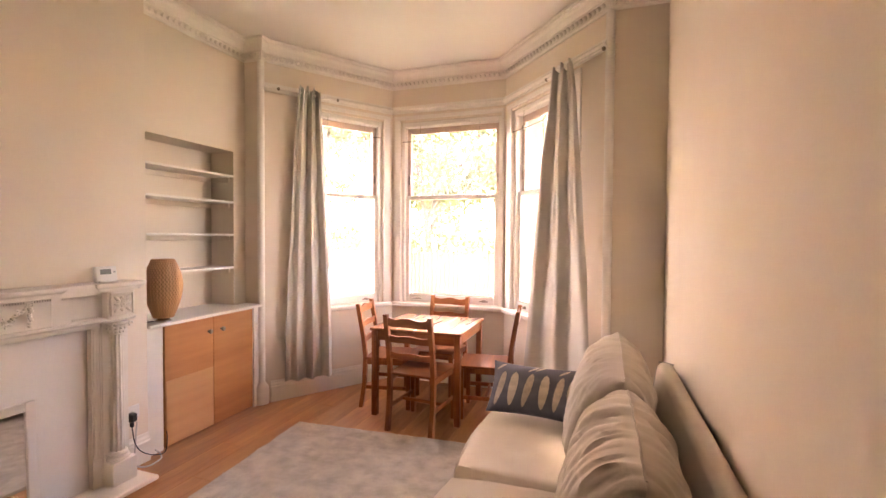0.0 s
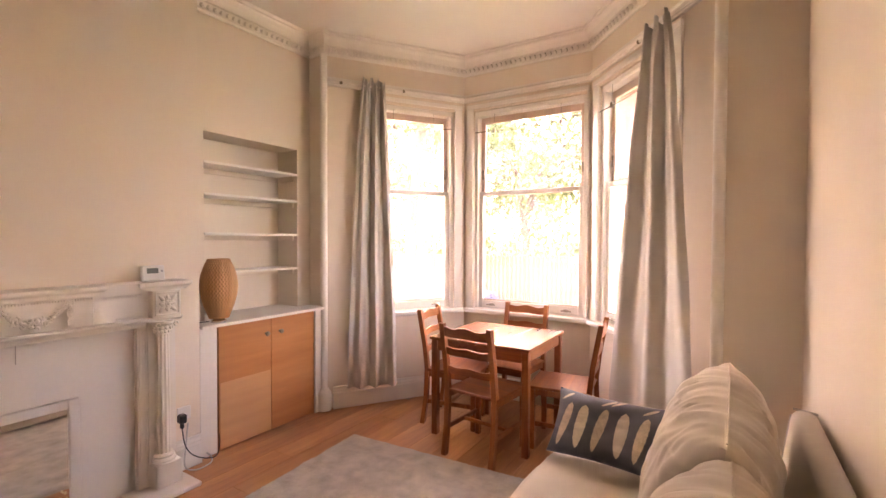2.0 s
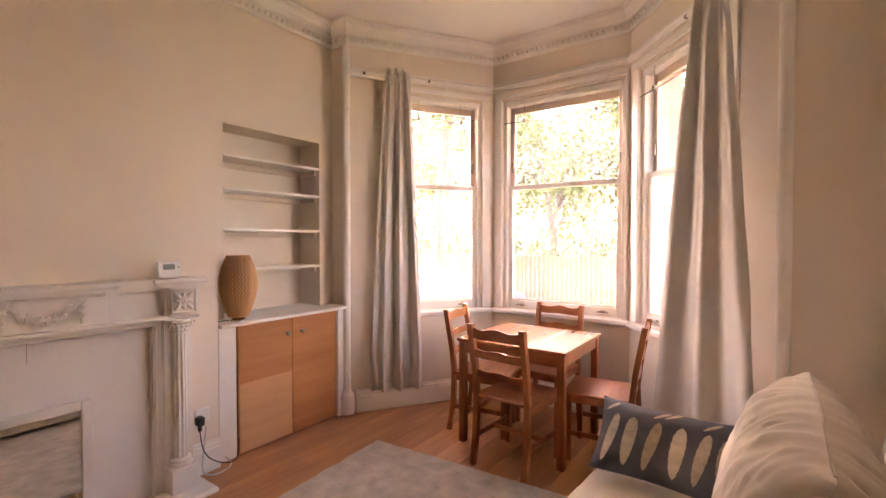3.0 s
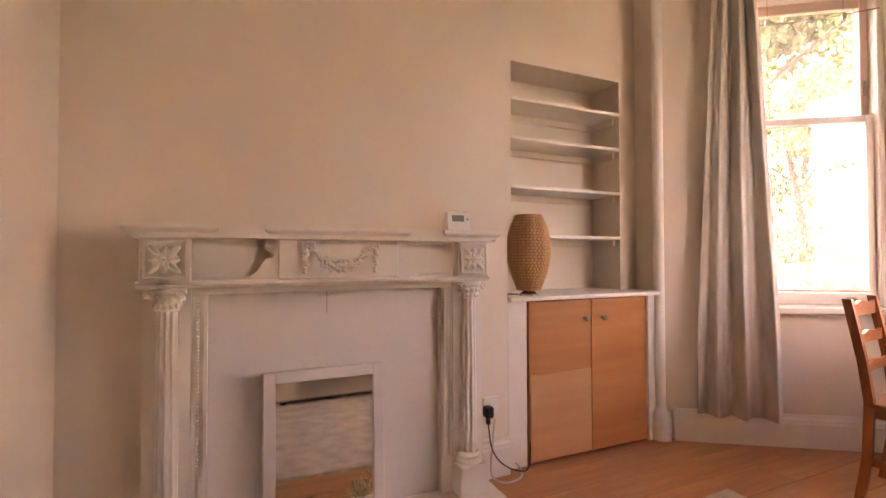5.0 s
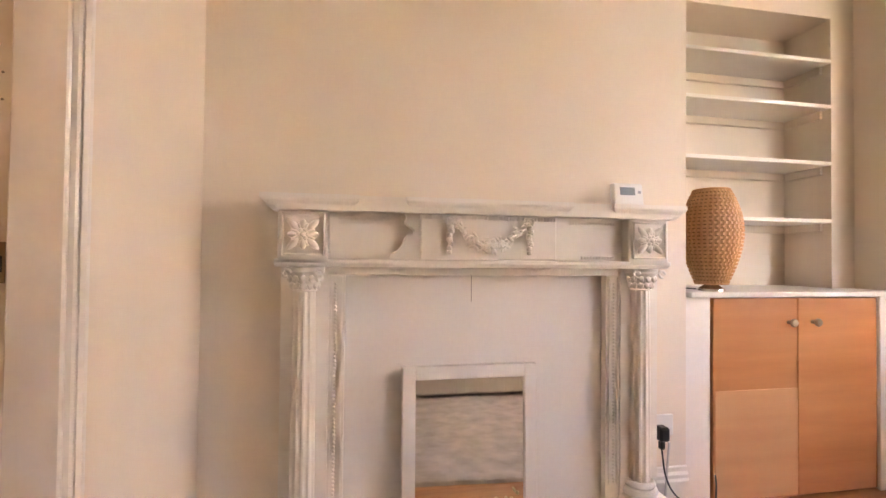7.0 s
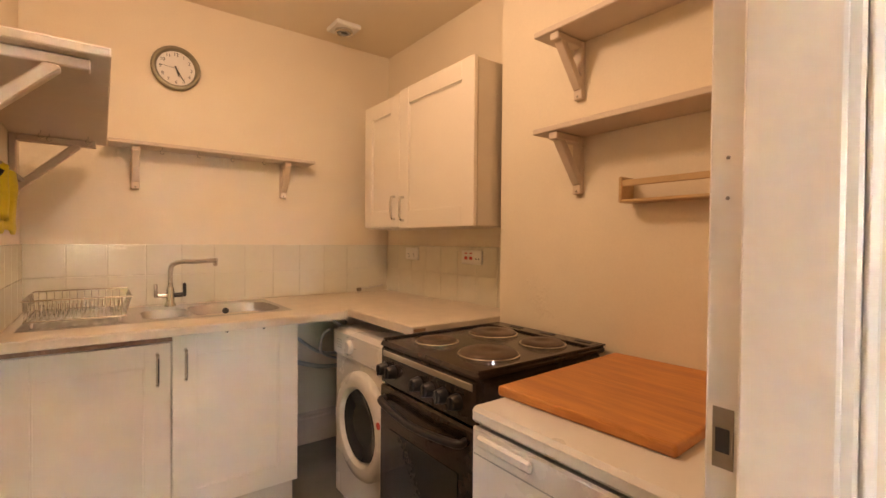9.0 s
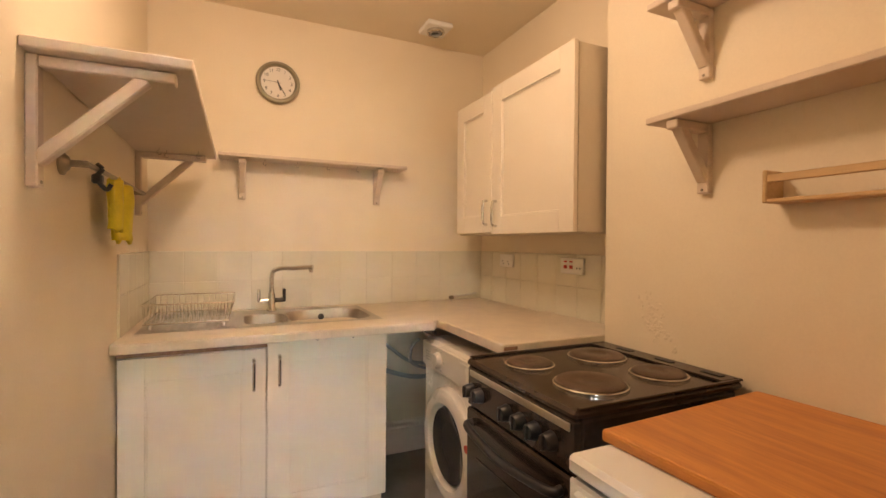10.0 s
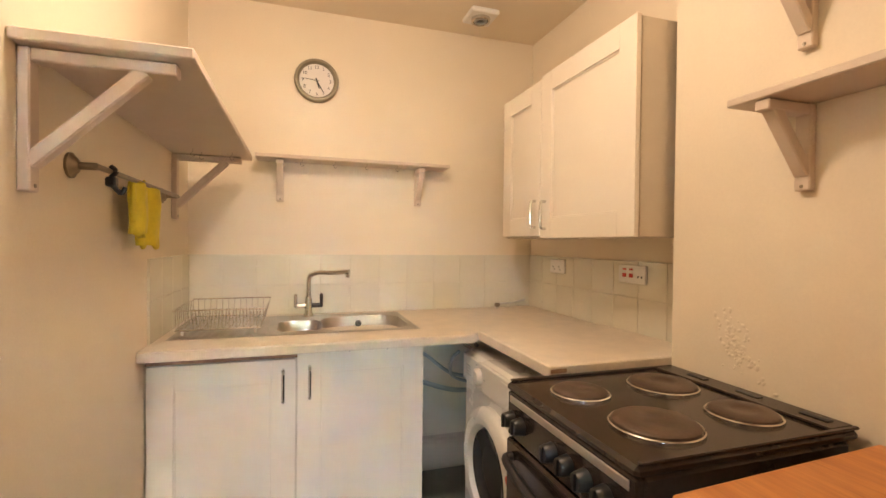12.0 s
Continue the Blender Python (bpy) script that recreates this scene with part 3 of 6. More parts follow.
    for y in (1.468, 1.748):
        bm = bmesh.new()
        tube(bm, [(F + 0.004, y + 0.014 * math.cos(a * math.pi / 5), 1.142 + 0.014 * math.sin(a * math.pi / 5)) for a in range(10)], 0.004, 6, True)
        for k in range(7):
            bmesh.ops.create_icosphere(bm, subdivisions=1, radius=0.013 - 0.0005 * k, matrix=Matrix.Translation((F + 0.005, y + 0.004 * math.sin(k * 2), 1.122 - k * 0.014)))
        part("ribbon_drop", bm, MANTEL, cen, "carved hanging ribbon", True)
    for y0, y1 in ((1.10, 1.35), (1.87, 2.10)):
        bm = bmesh.new()
        for d in ((y0, y1, 1.143, 1.150), (y0, y1, 1.018, 1.024)):
            n = int((y1 - y0) / 0.011)
            for i in range(n):
                yy = y0 + (y1 - y0) * (i + 0.5) / n
                bx(bm, F - 0.046, F - 0.038, yy - 0.0035, yy + 0.0035, d[2], d[3] + 0.004)
        bx(bm, F - 0.046, F - 0.036, y0, y1, 1.151, 1.1645)
        bx(bm, F - 0.046, F - 0.040, y0 + 0.0, y1, 1.128, 1.134)
        part("dentil_band", bm, MANTEL, t)
    bm = bmesh.new()
    for i in range(42):
        yy = 1.375 + i * 0.0113
        bx(bm, F - 0.006, F + 0.005, yy, yy + 0.006, 1.148, 1.160)
    part("dentil_band", bm, MANTEL, t)
    bm = bmesh.new()
    run(bm, [Vector((F - 0.03, 0.91)), Vector((F - 0.03, 2.295))], [(-0.12, 0.985), (0.012, 0.985), (0.018, 0.992), (0.03, 0.998), (0.03, 1.008), (0.02, 1.011), (-0.12, 1.011)])
    part("architrave_moulding", bm, MANTEL, t)
    pbox("lintel", (b + 0.003, F - 0.055, 1.06, 2.12, 0.957, 0.984), MANTEL, t)
    for cy, s in ((1.0, 1), (2.20, -1)):
        bm = bmesh.new()
        bx(bm, b + 0.003, F - 0.05, cy - 0.075, cy + 0.075, 0.03, 0.984)
        iy = cy + s * 0.1
        bx(bm, b + 0.003, F - 0.062, min(cy + s * 0.075, iy + s * 0.027), max(cy + s * 0.075, iy + s * 0.027), 0.03, 0.957)
        leg = part("pilaster", bm, MANTEL, t)
        bm = bmesh.new()
        for k in range(58):
            z = 0.20 + k * 0.0128
            bmesh.ops.create_icosphere(bm, subdivisions=1, radius=0.0062, matrix=Matrix.Translation((F - 0.061, iy - s * 0.004, z)))
        bx(bm, F - 0.062, F - 0.054, iy + s * 0.012, iy + s * 0.018, 0.19, 0.95)
        bx(bm, F - 0.062, F - 0.054, iy - s * 0.022, iy - s * 0.016, 0.19, 0.95)
        part("bead_moulding", bm, MANTEL, leg, "carved bead strip", True)
        bm = bmesh.new()
        n = 40
        rings = []
        for z, r in ((0.205, 0.040), (0.55, 0.038), (0.905, 0.034)):
            rings.append([bm.verts.new((F - 0.045 + (r - (0.005 if i % 4 in (2, 3) else 0)) * math.cos(2 * math.pi * i / n), cy + (r - (0.005 if i % 4 in (2, 3) else 0)) * math.sin(2 * math.pi * i / n), z)) for i in range(n)])
        for a, c in zip(rings, rings[1:]):
            for i in range(n):
                bm.faces.new((a[i], a[(i + 1) % n], c[(i + 1) % n], c[i]))
        part("fluted_column", bm, MANTEL, leg, "fluted half column")
        bm = bmesh.new()
        lathe(bm, [(0.062, 0.166), (0.064, 0.176), (0.060, 0.186), (0.052, 0.19), (0.056, 0.198), (0.054, 0.206), (0.047, 0.212)], 24, Matrix.Translation((F - 0.045, cy, 0)))
        part("column_base", bm, MANTEL, leg, smooth=True)
        pbox("plinth", (b + 0.004, F + 0.025, cy - 0.072, cy + 0.072, 0.03, 0.166), MANTEL, leg, 0.004)
        bm = bmesh.new()
        lathe(bm, [(0.034, 0.905), (0.041, 0.908), (0.037, 0.914), (0.040, 0.93), (0.054, 0.962), (0.062, 0.97), (0.062, 0.984)], 20, Matrix.Translation((F - 0.045, cy, 0)))
        for i in range(7):
            a = -1.5 + i * 0.5
            for z, r in ((0.925, 0.041), (0.948, 0.050)):
                bmesh.ops.create_icosphere(bm, subdivisions=1, radius=1, matrix=Matrix.Translation((F - 0.045 + r * math.cos(a), cy + r * math.sin(a), z)) @ Matrix.Rotation(a, 4, "Z") @ Matrix.Diagonal((0.009, 0.011, 0.014, 1)))
        for s2 in (-1, 1):
            tube(bm, [(F + 0.012, cy + s2 * 0.05 + 0.013 * math.cos(a), 0.966 + 0.013 * math.sin(a)) for a in (0, 1, 2, 3, 4, 5)], 0.005, 6)
        part("capital", bm, MANTEL, leg, "carved leafy capital", True)
    pan = pbox("infill_panel", (b + 0.004, -1.626, 1.12, 2.08, 0.03, 0.957), PANEL, t, 0, "plain white infill board")
    pbox("panel_joint", (-1.627, -1.6252, 1.566, 1.5685, 0.862, 0.957), CRACK, pan, 0, "hairline joint")
    bm = bmesh.new()
    bx(bm, b + 0.002, -1.40, 0.90, 2.33, 0.001, 0.03, bev=0.006)
    solid("hearth", bm, MANTEL, "low white painted hearth slab under the mantelpiece", "hearth")


mantelpiece()


def alcove():
    for i, z in enumerate((2.010, 1.786, 1.506, 1.224)):
        t = thing("niche_shelf", (-2.0, 3.03, z), "cream painted alcove shelf on wooden bearers", "shelf", "shelves in the niche")
        pbox("board", (NB + 0.001, ALCOVE + 0.004, NY0 + 0.001, NY1 - 0.001, z - 0.018, z), GLOSS, t, 0.002)
        for d in ((NB + 0.001, NB + 0.02, NY0 + 0.02, NY1 - 0.02, z - 0.058, z - 0.019), (NB + 0.021, ALCOVE - 0.04, NY0 + 0.001, NY0 + 0.02, z - 0.058, z - 0.019), (NB + 0.021, ALCOVE - 0.04, NY1 - 0.02, NY1 - 0.001, z - 0.058, z - 0.019)):
            pbox("bearer", d, CREAM, t, 0.002)
    bm = bmesh.new()
    bx(bm, NB + 0.001, -1.885, NY0 + 0.001, NY1 - 0.001, 0.866, 0.888)
    bx(bm, ALCOVE + 0.001, -1.675, AY + 0.012, BY - 0.001, 0.866, 0.888, bev=0.004)
    bx(bm, -1.89, -1.87, NY0 + 0.001, NY1 - 0.001, 0.866, 0.888)
    solid("alcove_worktop", bm, GLOSS, "cream painted wooden top over the alcove cupboard", "worktop")
    t = thing("alcove_cupboard", (-1.75, 3.03, 0), "built-in alcove cupboard with two plywood doors", "cupboard")
    pbox("side_panel", (ALCOVE + 0.002, -1.708, AY + 0.012, 2.615, 0.002, 0.865), GLOSS, t, 0.002, "white painted filler panel")
    pbox("side_panel", (ALCOVE + 0.002, -1.708, 3.475, BY - 0.004, 0.002, 0.865), GLOSS, t, 0.002, "white painted filler panel")
    pbox("edge_strip", (-1.708, -1.690, 3.465, 3.495, 0.002, 0.865), GLOSS, t, 0.003)
    pbox("back_board", (ALCOVE + 0.003, -1.80, 2.62, 3.47, 0.002, 0.86), CRACK, t, 0)
    for y0, y1, ky in ((2.622, 3.038, 2.992), (3.042, 3.460, 3.115)):
        dr = pbox("cupboard_door", (-1.722, -1.700, y0, y1, 0.014, 0.860), PLY, t, 0.002, "warm plywood door")
        bm = bmesh.new()
        lathe(bm, [(0.009, 0), (0.008, 0.012), (0.012, 0.016), (0.017, 0.022), (0.018, 0.028), (0.014, 0.034), (0.0, 0.036)], 16, Matrix.Translation((-1.700, ky, 0.756)) @ Matrix.Rotation(radians(90), 4, "Y"))
        part("knob", bm, BRASS, dr, "round dark metal knob", True)
    pbox("patch_board", (-1.6995, -1.697, 2.630, 3.036, 0.02, 0.475), PLYPALE, t, 0.001, "paler plywood patch on the lower half")


alcove()




# ---- living room: loose things ----
def lamp():
    c = Vector((-1.755, 2.660, 0.888))
    t = thing("table_lamp", c, "woven bamboo table lamp on a small metal foot", "lamp")
    bm = bmesh.new()
    lathe(bm, [(0.052, 0.0), (0.052, 0.006), (0.046, 0.014), (0.030, 0.024), (0.024, 0.032)], 24, Matrix.Translation(c))
    part("foot", bm, CHROME, t, "round brushed metal foot", True)

    def rad(u):
        return 0.048 + 0.070 * max(0.0, math.sin(math.pi * (0.05 + 0.87 * u ** 1.1))) ** 0.85
    H, z0, N, R = 0.40, 0.032, 34, 26
    bm = bmesh.new()
    for j in range(R):
        u0, u1 = (j + 0.12) / R, (j + 0.78) / R
        for i in range(N * 2):
            a0, a1 = math.pi * i / N, math.pi * (i + 1) / N
            o0 = 0.0035 if (i + j) % 2 else -0.0015
            o1 = 0.0035 if (i + 1 + j) % 2 else -0.0015
            vs = []
            for u, a, o in ((u0, a0, o0), (u0, a1, o1), (u1, a1, o1), (u1, a0, o0)):
                r = rad(u) + o
                vs.append(bm.verts.new(c + Vector((r * math.cos(a), r * math.sin(a), z0 + H * u))))
            bm.faces.new(vs)
    part("weave", bm, BAMBOO, t, "woven bamboo strips")
    bm = bmesh.new()
    for i in range(N):
        a = 2 * math.pi * (i + 0.5) / N
        for k in range(14):
            u0, u1 = k / 14, (k + 1) / 14
            vs = []
            for u, da in ((u0, -0.045), (u0, 0.045), (u1, 0.045), (u1, -0.045)):
                r = rad(u)
                vs.append(bm.verts.new(c + Vector((r * math.cos(a + da), r * math.sin(a + da), z0 + H * u))))
            bm.faces.new(vs)
    part("upright_weave", bm, BAMBOO, t, "upright bamboo strips")
    for u in (0.0, 1.0):
        bm = bmesh.new()
        r = rad(u)
        tube(bm, [c + Vector((r * math.cos(a * math.pi / 16), r * math.sin(a * math.pi / 16), z0 + H * u)) for a in range(32)], 0.004, 6, True)
        part("rim", bm, BAMBOO, t)
    bm = bmesh.new()
    lathe(bm, [(rad(k / 16) - 0.005, z0 + H * k / 16) for k in range(17)][0:], 32, Matrix.Translation(c))
    part("liner", bm, mat("shade_paper", (0.36, 0.17, 0.07), 0.9), t, "inner paper liner")
    bm = bmesh.new()
    tube(bm, bend([c + Vector((-0.03, -0.05, 0.006)), c + Vector((-0.02, -0.10, 0.01)), c + Vector((-0.05, -0.15, 0.006)), c + Vector((-0.1, -0.17, 0.005))]), 0.003, 6)
    part("cord", bm, BLACKP, t, "thin black cord")


lamp()


def thermostat():
    t = thing("room_thermostat", (-1.60, 2.165, 1.214), "small white digital thermostat standing on the mantel shelf", "thermostat")
    m = Matrix.Translation((-1.60, 2.165, 1.214)) @ Matrix.Rotation(radians(-8), 4, "Y")
    pbox("body", (-0.014, 0.014, -0.062, 0.062, 0.0, 0.092), WHITEP, t, 0.006, "", m)
    pbox("display", (0.0135, 0.0155, -0.036, 0.026, 0.045, 0.075), LCD, t, 0.001, "grey display", m)
    pbox("button", (0.0135, 0.0165, 0.038, 0.05, 0.052, 0.062), GREYP, t, 0.001, "", m)
    pbox("stand", (-0.03, 0.03, -0.05, 0.05, 0.0, 0.008), WHITEP, t, 0.002, "", m)


thermostat()


def mirror():
    t = thing("leaning_mirror", (-1.52, 1.56, 0.03), "white framed mirror leaning inside the fireplace opening", "mirror")
    m = Matrix.Translation((-1.575, 1.56, 0.031)) @ Matrix.Rotation(radians(-2.0), 4, "Y")
    w, h, f = 0.24, 0.615, 0.046
    for d in ((-0.012, 0.012, -w, -w + f, 0, h), (-0.012, 0.012, w - f, w, 0, h), (-0.012, 0.012, -w + f, w - f, 0, f), (-0.012, 0.012, -w + f, w - f, h - f, h)):
        pbox("frame_bar", d, PANEL, t, 0.003, "", m)
    pbox("glass", (-0.008, 0.001, -w + f - 0.004, w - f + 0.004, f - 0.004, h - f + 0.004), MIRROR, t, 0, "silvered mirror glass", m)
    tt = thing("dried_flower_bunch", (-1.42, 1.745, 0.031), "cream dried flower bunch lying at the foot of the mirror", "dried flowers")
    rnd = random.Random(8)
    bm = bmesh.new()
    for i in range(46):
        p = Vector((-1.425 + rnd.gauss(0, 0.016), 1.745 + rnd.gauss(0, 0.032), 0.045 + abs(rnd.gauss(0, 0.035))))
        mm = Matrix.Translation(p) @ Euler((rnd.uniform(0, 3), rnd.uniform(0, 3), 0)).to_matrix().to_4x4() @ Matrix.Diagonal((0.016, 0.009, 0.006, 1))
        bmesh.ops.create_icosphere(bm, subdivisions=1, radius=1, matrix=mm)
    part("petals", bm, DRIED, tt, smooth=True)
    bm = bmesh.new()
    for i in range(5):
        tube(bm, [(-1.42, 1.74 + 0.01 * i, 0.035), (-1.40 + 0.01 * i, 1.70 + 0.03 * i, 0.04)], 0.003, 5)
    part("stems", bm, DRIED, tt)


mirror()


def wall_socket():
    t = thing("wall_socket", (BREAST, 2.39, 0.33), "white double socket with a black plug on the chimney breast", "socket")
    pbox("face_plate", (BREAST + 0.001, BREAST + 0.012, 2.335, 2.42, 0.315, 0.40), WHITEP, t, 0.003)
    bm = bmesh.new()
    bx(bm, BREAST + 0.0125, BREAST + 0.062, 2.328, 2.372, 0.31, 0.365, bev=0.008)
    bx(bm, BREAST + 0.024, BREAST + 0.048, 2.340, 2.360, 0.275, 0.3095, bev=0.005)
    pl = part("plug", bm, BLACKP, t, "black moulded plug")
    bm = bmesh.new()
    tube(bm, bend([(BREAST + 0.036, 2.350, 0.276), (BREAST + 0.04, 2.365, 0.17), (BREAST + 0.05, 2.40, 0.10), (BREAST + 0.07, 2.47, 0.05), (BREAST + 0.06, 2.56, 0.03), (BREAST + 0.03, 2.60, 0.10), (BREAST + 0.025, 2.60, 0.15)]), 0.0035, 6)
    part("flex", bm, BLACKP, pl, "black flex")
    bm = bmesh.new()
    tube(bm, bend([(BREAST + 0.014, 2.40, 0.29), (BREAST + 0.03, 2.375, 0.15), (BREAST + 0.05, 2.36, 0.035), (BREAST + 0.10, 2.40, 0.012), (BREAST + 0.09, 2.50, 0.012), (BREAST + 0.05, 2.53, 0.03), (BREAST + 0.03, 2.51, 0.06)]), 0.005, 6)
    part("cable", bm, WIREW, t, "loose white cable")


wall_socket()


def rug():
    bm = bmesh.new()
    x0, x1, y0, y1 = -1.13, 1.12, 0.95, 3.33
    nx, ny = 190, 190
    g = []
    for i in range(nx + 1):
        row = []
        for j in range(ny + 1):
            x, y = x0 + (x1 - x0) * i / nx, y0 + (y1 - y0) * j / ny
            e = min(i, j, nx - i, ny - j)
            h = 0.014 + 0.005 * noise.noise(Vector((x * 60, y * 60, 0))) + 0.003 * noise.noise(Vector((x * 12, y * 12, 3)))
            if e == 0:
                h = 0.001
            wob = 0.006 * noise.noise(Vector((x * 9, y * 9, 7)))
            row.append(bm.verts.new((x + wob, y + wob, h)))
        g.append(row)
    for i in range(nx):
        for j in range(ny):
            bm.faces.new((g[i][j], g[i + 1][j], g[i + 1][j + 1], g[i][j + 1]))
    bx(bm, x0 + 0.01, x1 - 0.01, y0 + 0.01, y1 - 0.01, 0.0005, 0.004)
    c = Vector((x0, y1, 0))
    bmesh.ops.rotate(bm, verts=bm.verts, cent=c, matrix=Matrix.Rotation(radians(3.6), 3, "Z"))
    solid("rug", bm, RUGM, "soft grey beige shaggy rug on the wooden floor", "rug", smooth=True)


rug()


def cushion(bm, size, m, puff=0.35, seed=0, wrinkle=0.006, n=22, topdir=None):
    """A stuffed cushion: a rounded block, full in the middle, pinched at the seams, with creases."""
    sx, sy, sz = size
    vs = bmesh.ops.create_cube(bm, size=2.0)["verts"]
    es = list({e for v in vs for e in v.link_edges})
    r = bmesh.ops.subdivide_edges(bm, edges=es, cuts=n, use_grid_fill=True)
    allv = list({v for f in bm.faces for v in f.verts if max(abs(c) for c in v.co) <= 1.0001 and v.tag is False})
    off = Vector((seed * 7.1, seed * 3.3, seed))
    for v in allv:
        p = v.co.copy()
        q = Vector((p.x * math.sqrt(max(0, 1 - p.y ** 2 / 2 - p.z ** 2 / 2 + p.y ** 2 * p.z ** 2 / 3)), p.y * math.sqrt(max(0, 1 - p.z ** 2 / 2 - p.x ** 2 / 2 + p.z ** 2 * p.x ** 2 / 3)), p.z * math.sqrt(max(0, 1 - p.x ** 2 / 2 - p.y ** 2 / 2 + p.x ** 2 * p.y ** 2 / 3))))
        k = p.lerp(q, puff)
        bulge = 1 + 0.10 * (1 - k.x ** 2) * (1 - k.z ** 2)
        w = Vector((k.x * sx, k.y * sy * bulge, k.z * sz))
        d = wrinkle * (noise.noise(Vector((w.x * 9, w.y * 9, w.z * 3.5)) + off) + 0.5 * noise.noise(Vector((w.x * 25, w.y * 25, w.z * 7)) + off) + (1.7 * noise.noise(Vector((w.x * 6, w.y * 5 + w.z * 6, w.z * 34)) + off) if wrinkle > 0.01 else 0))
        v.co = m @ (w + k.normalized() * d)
        v.tag = True


def back_cushion(bm, m, L, H, D, seed):
    """A stuffed cushion standing on edge: full belly, pinched seam all round, creases running into the top seam."""
    nu, nv = 90, 70
    off = Vector((seed * 3.7, seed * 1.3, seed))

    def surf(u, v, s):
        su, sv = math.copysign(abs(u) ** 0.8, u), math.copysign(abs(v) ** 0.8, v)
        full = max(0.0, (1 - abs(su) ** 4.5) * (1 - abs(sv) ** 3.2)) ** 0.52
        near = math.exp(-((1 - sv) / 0.42) ** 2)
        d = D * full * (1.04 - 0.14 * sv)
        crease = noise.noise(Vector((su * 9 + sv * 1.5, sv * 1.6, s)) + off) + 0.6 * noise.noise(Vector((su * 21, sv * 2.6, s * 2)) + off)
        d += (0.020 * near + 0.006) * crease * min(1, full * 2.2) + 0.012 * noise.noise(Vector((su * 2.4, sv * 2.4, s * 4)) + off) * full
        y = su * L * (1 - 0.035 * (1 - sv * sv)) + 0.006 * noise.noise(Vector((sv * 6, s, 2)) + off)
        z = sv * H * (1 - 0.05 * su * su) + (0.010 * noise.noise(Vector((su * 7, 5, 1)) + off) if sv > 0.6 else 0)
        return m @ Vector((s * d, y, z))

    for s in (-1, 1):
        g = [[bm.verts.new(surf(-1 + 2 * i / nu, -1 + 2 * j / nv, s)) for j in range(nv + 1)] for i in range(nu + 1)]
        for i in range(nu):
            for j in range(nv):
                bm.faces.new((g[i][j], g[i + 1][j], g[i + 1][j + 1], g[i][j + 1]))
    bmesh.ops.remove_doubles(bm, verts=bm.verts, dist=0.0012)
    tube(bm, [surf(-0.93 + 1.86 * i / 40, 1.0, 1) for i in range(41)], 0.0035, 6)


def sofa():
    t = thing("sofa", (1.0, 2.2, 0.0), "beige linen sofa bed with loose back cushions", "sofa")
    Y0, Y1 = 1.46, 3.02
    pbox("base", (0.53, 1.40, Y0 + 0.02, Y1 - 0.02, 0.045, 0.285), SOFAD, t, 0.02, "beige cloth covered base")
    for y in (Y0 + 0.1, Y1 - 0.1):
        for x in (0.60, 1.33):
            bm = bmesh.new()
            lathe(bm, [(0.022, 0.004), (0.028, 0.05)], 12, Matrix.Translation((x, y, 0)))
            part("foot", bm, BLACKP, t, "short dark foot")
    mb = Matrix.Translation((1.33, 0, 0.10)) @ Matrix.Rotation(radians(8), 4, "Y")
    bm = bmesh.new()
    bx(bm, 0.0, 0.085, Y0 + 0.01, Y1 - 0.0, 0.05, 0.735, bev=0.035, seg=3, m=mb)
    bk = part("back_frame", bm, SOFAM, t, smooth=True)
    bm = bmesh.new()
    for x in (0.005, 0.08):
        tube(bm, [mb @ Vector((x, Y1 - 0.002, z)) for z in (0.06, 0.3, 0.58, 0.70)], 0.005, 6)
    tube(bm, [mb @ Vector((x, Y1 - 0.01, 0.728)) for x in (0.005, 0.04, 0.08)], 0.005, 6)
    part("piping", bm, CURTL, bk, "pale piping along the seam")
    mid = 2.21
    for i, (a, b) in enumerate(((Y0, mid), (mid + 0.004, Y1))):
        bm = bmesh.new()
        cushion(bm, (0.43, (b - a) / 2 - 0.002, 0.085), Matrix.Translation((0.90, (a + b) / 2, 0.375)), 0.32, 3 + i, 0.006)
        part("seat_cushion", bm, SOFAM, t, smooth=True)
    for i, (a, b, zz, xx) in enumerate(((Y0 - 0.03, mid + 0.02, 0.655, 1.190), (mid - 0.03, Y1 - 0.02, 0.700, 1.180))):
        bm = bmesh.new()
        mm = Matrix.Translation((xx, (a + b) / 2, zz)) @ Matrix.Rotation(radians(10), 4, "Y") @ Matrix.Rotation(radians(3 * i - 1), 4, "X")
        back_cushion(bm, mm, (b - a) / 2, 0.27, 0.175, 11 + i)
        part("back_cushion", bm, SOFAM, t, "plump creased linen back cushion", True)


sofa()


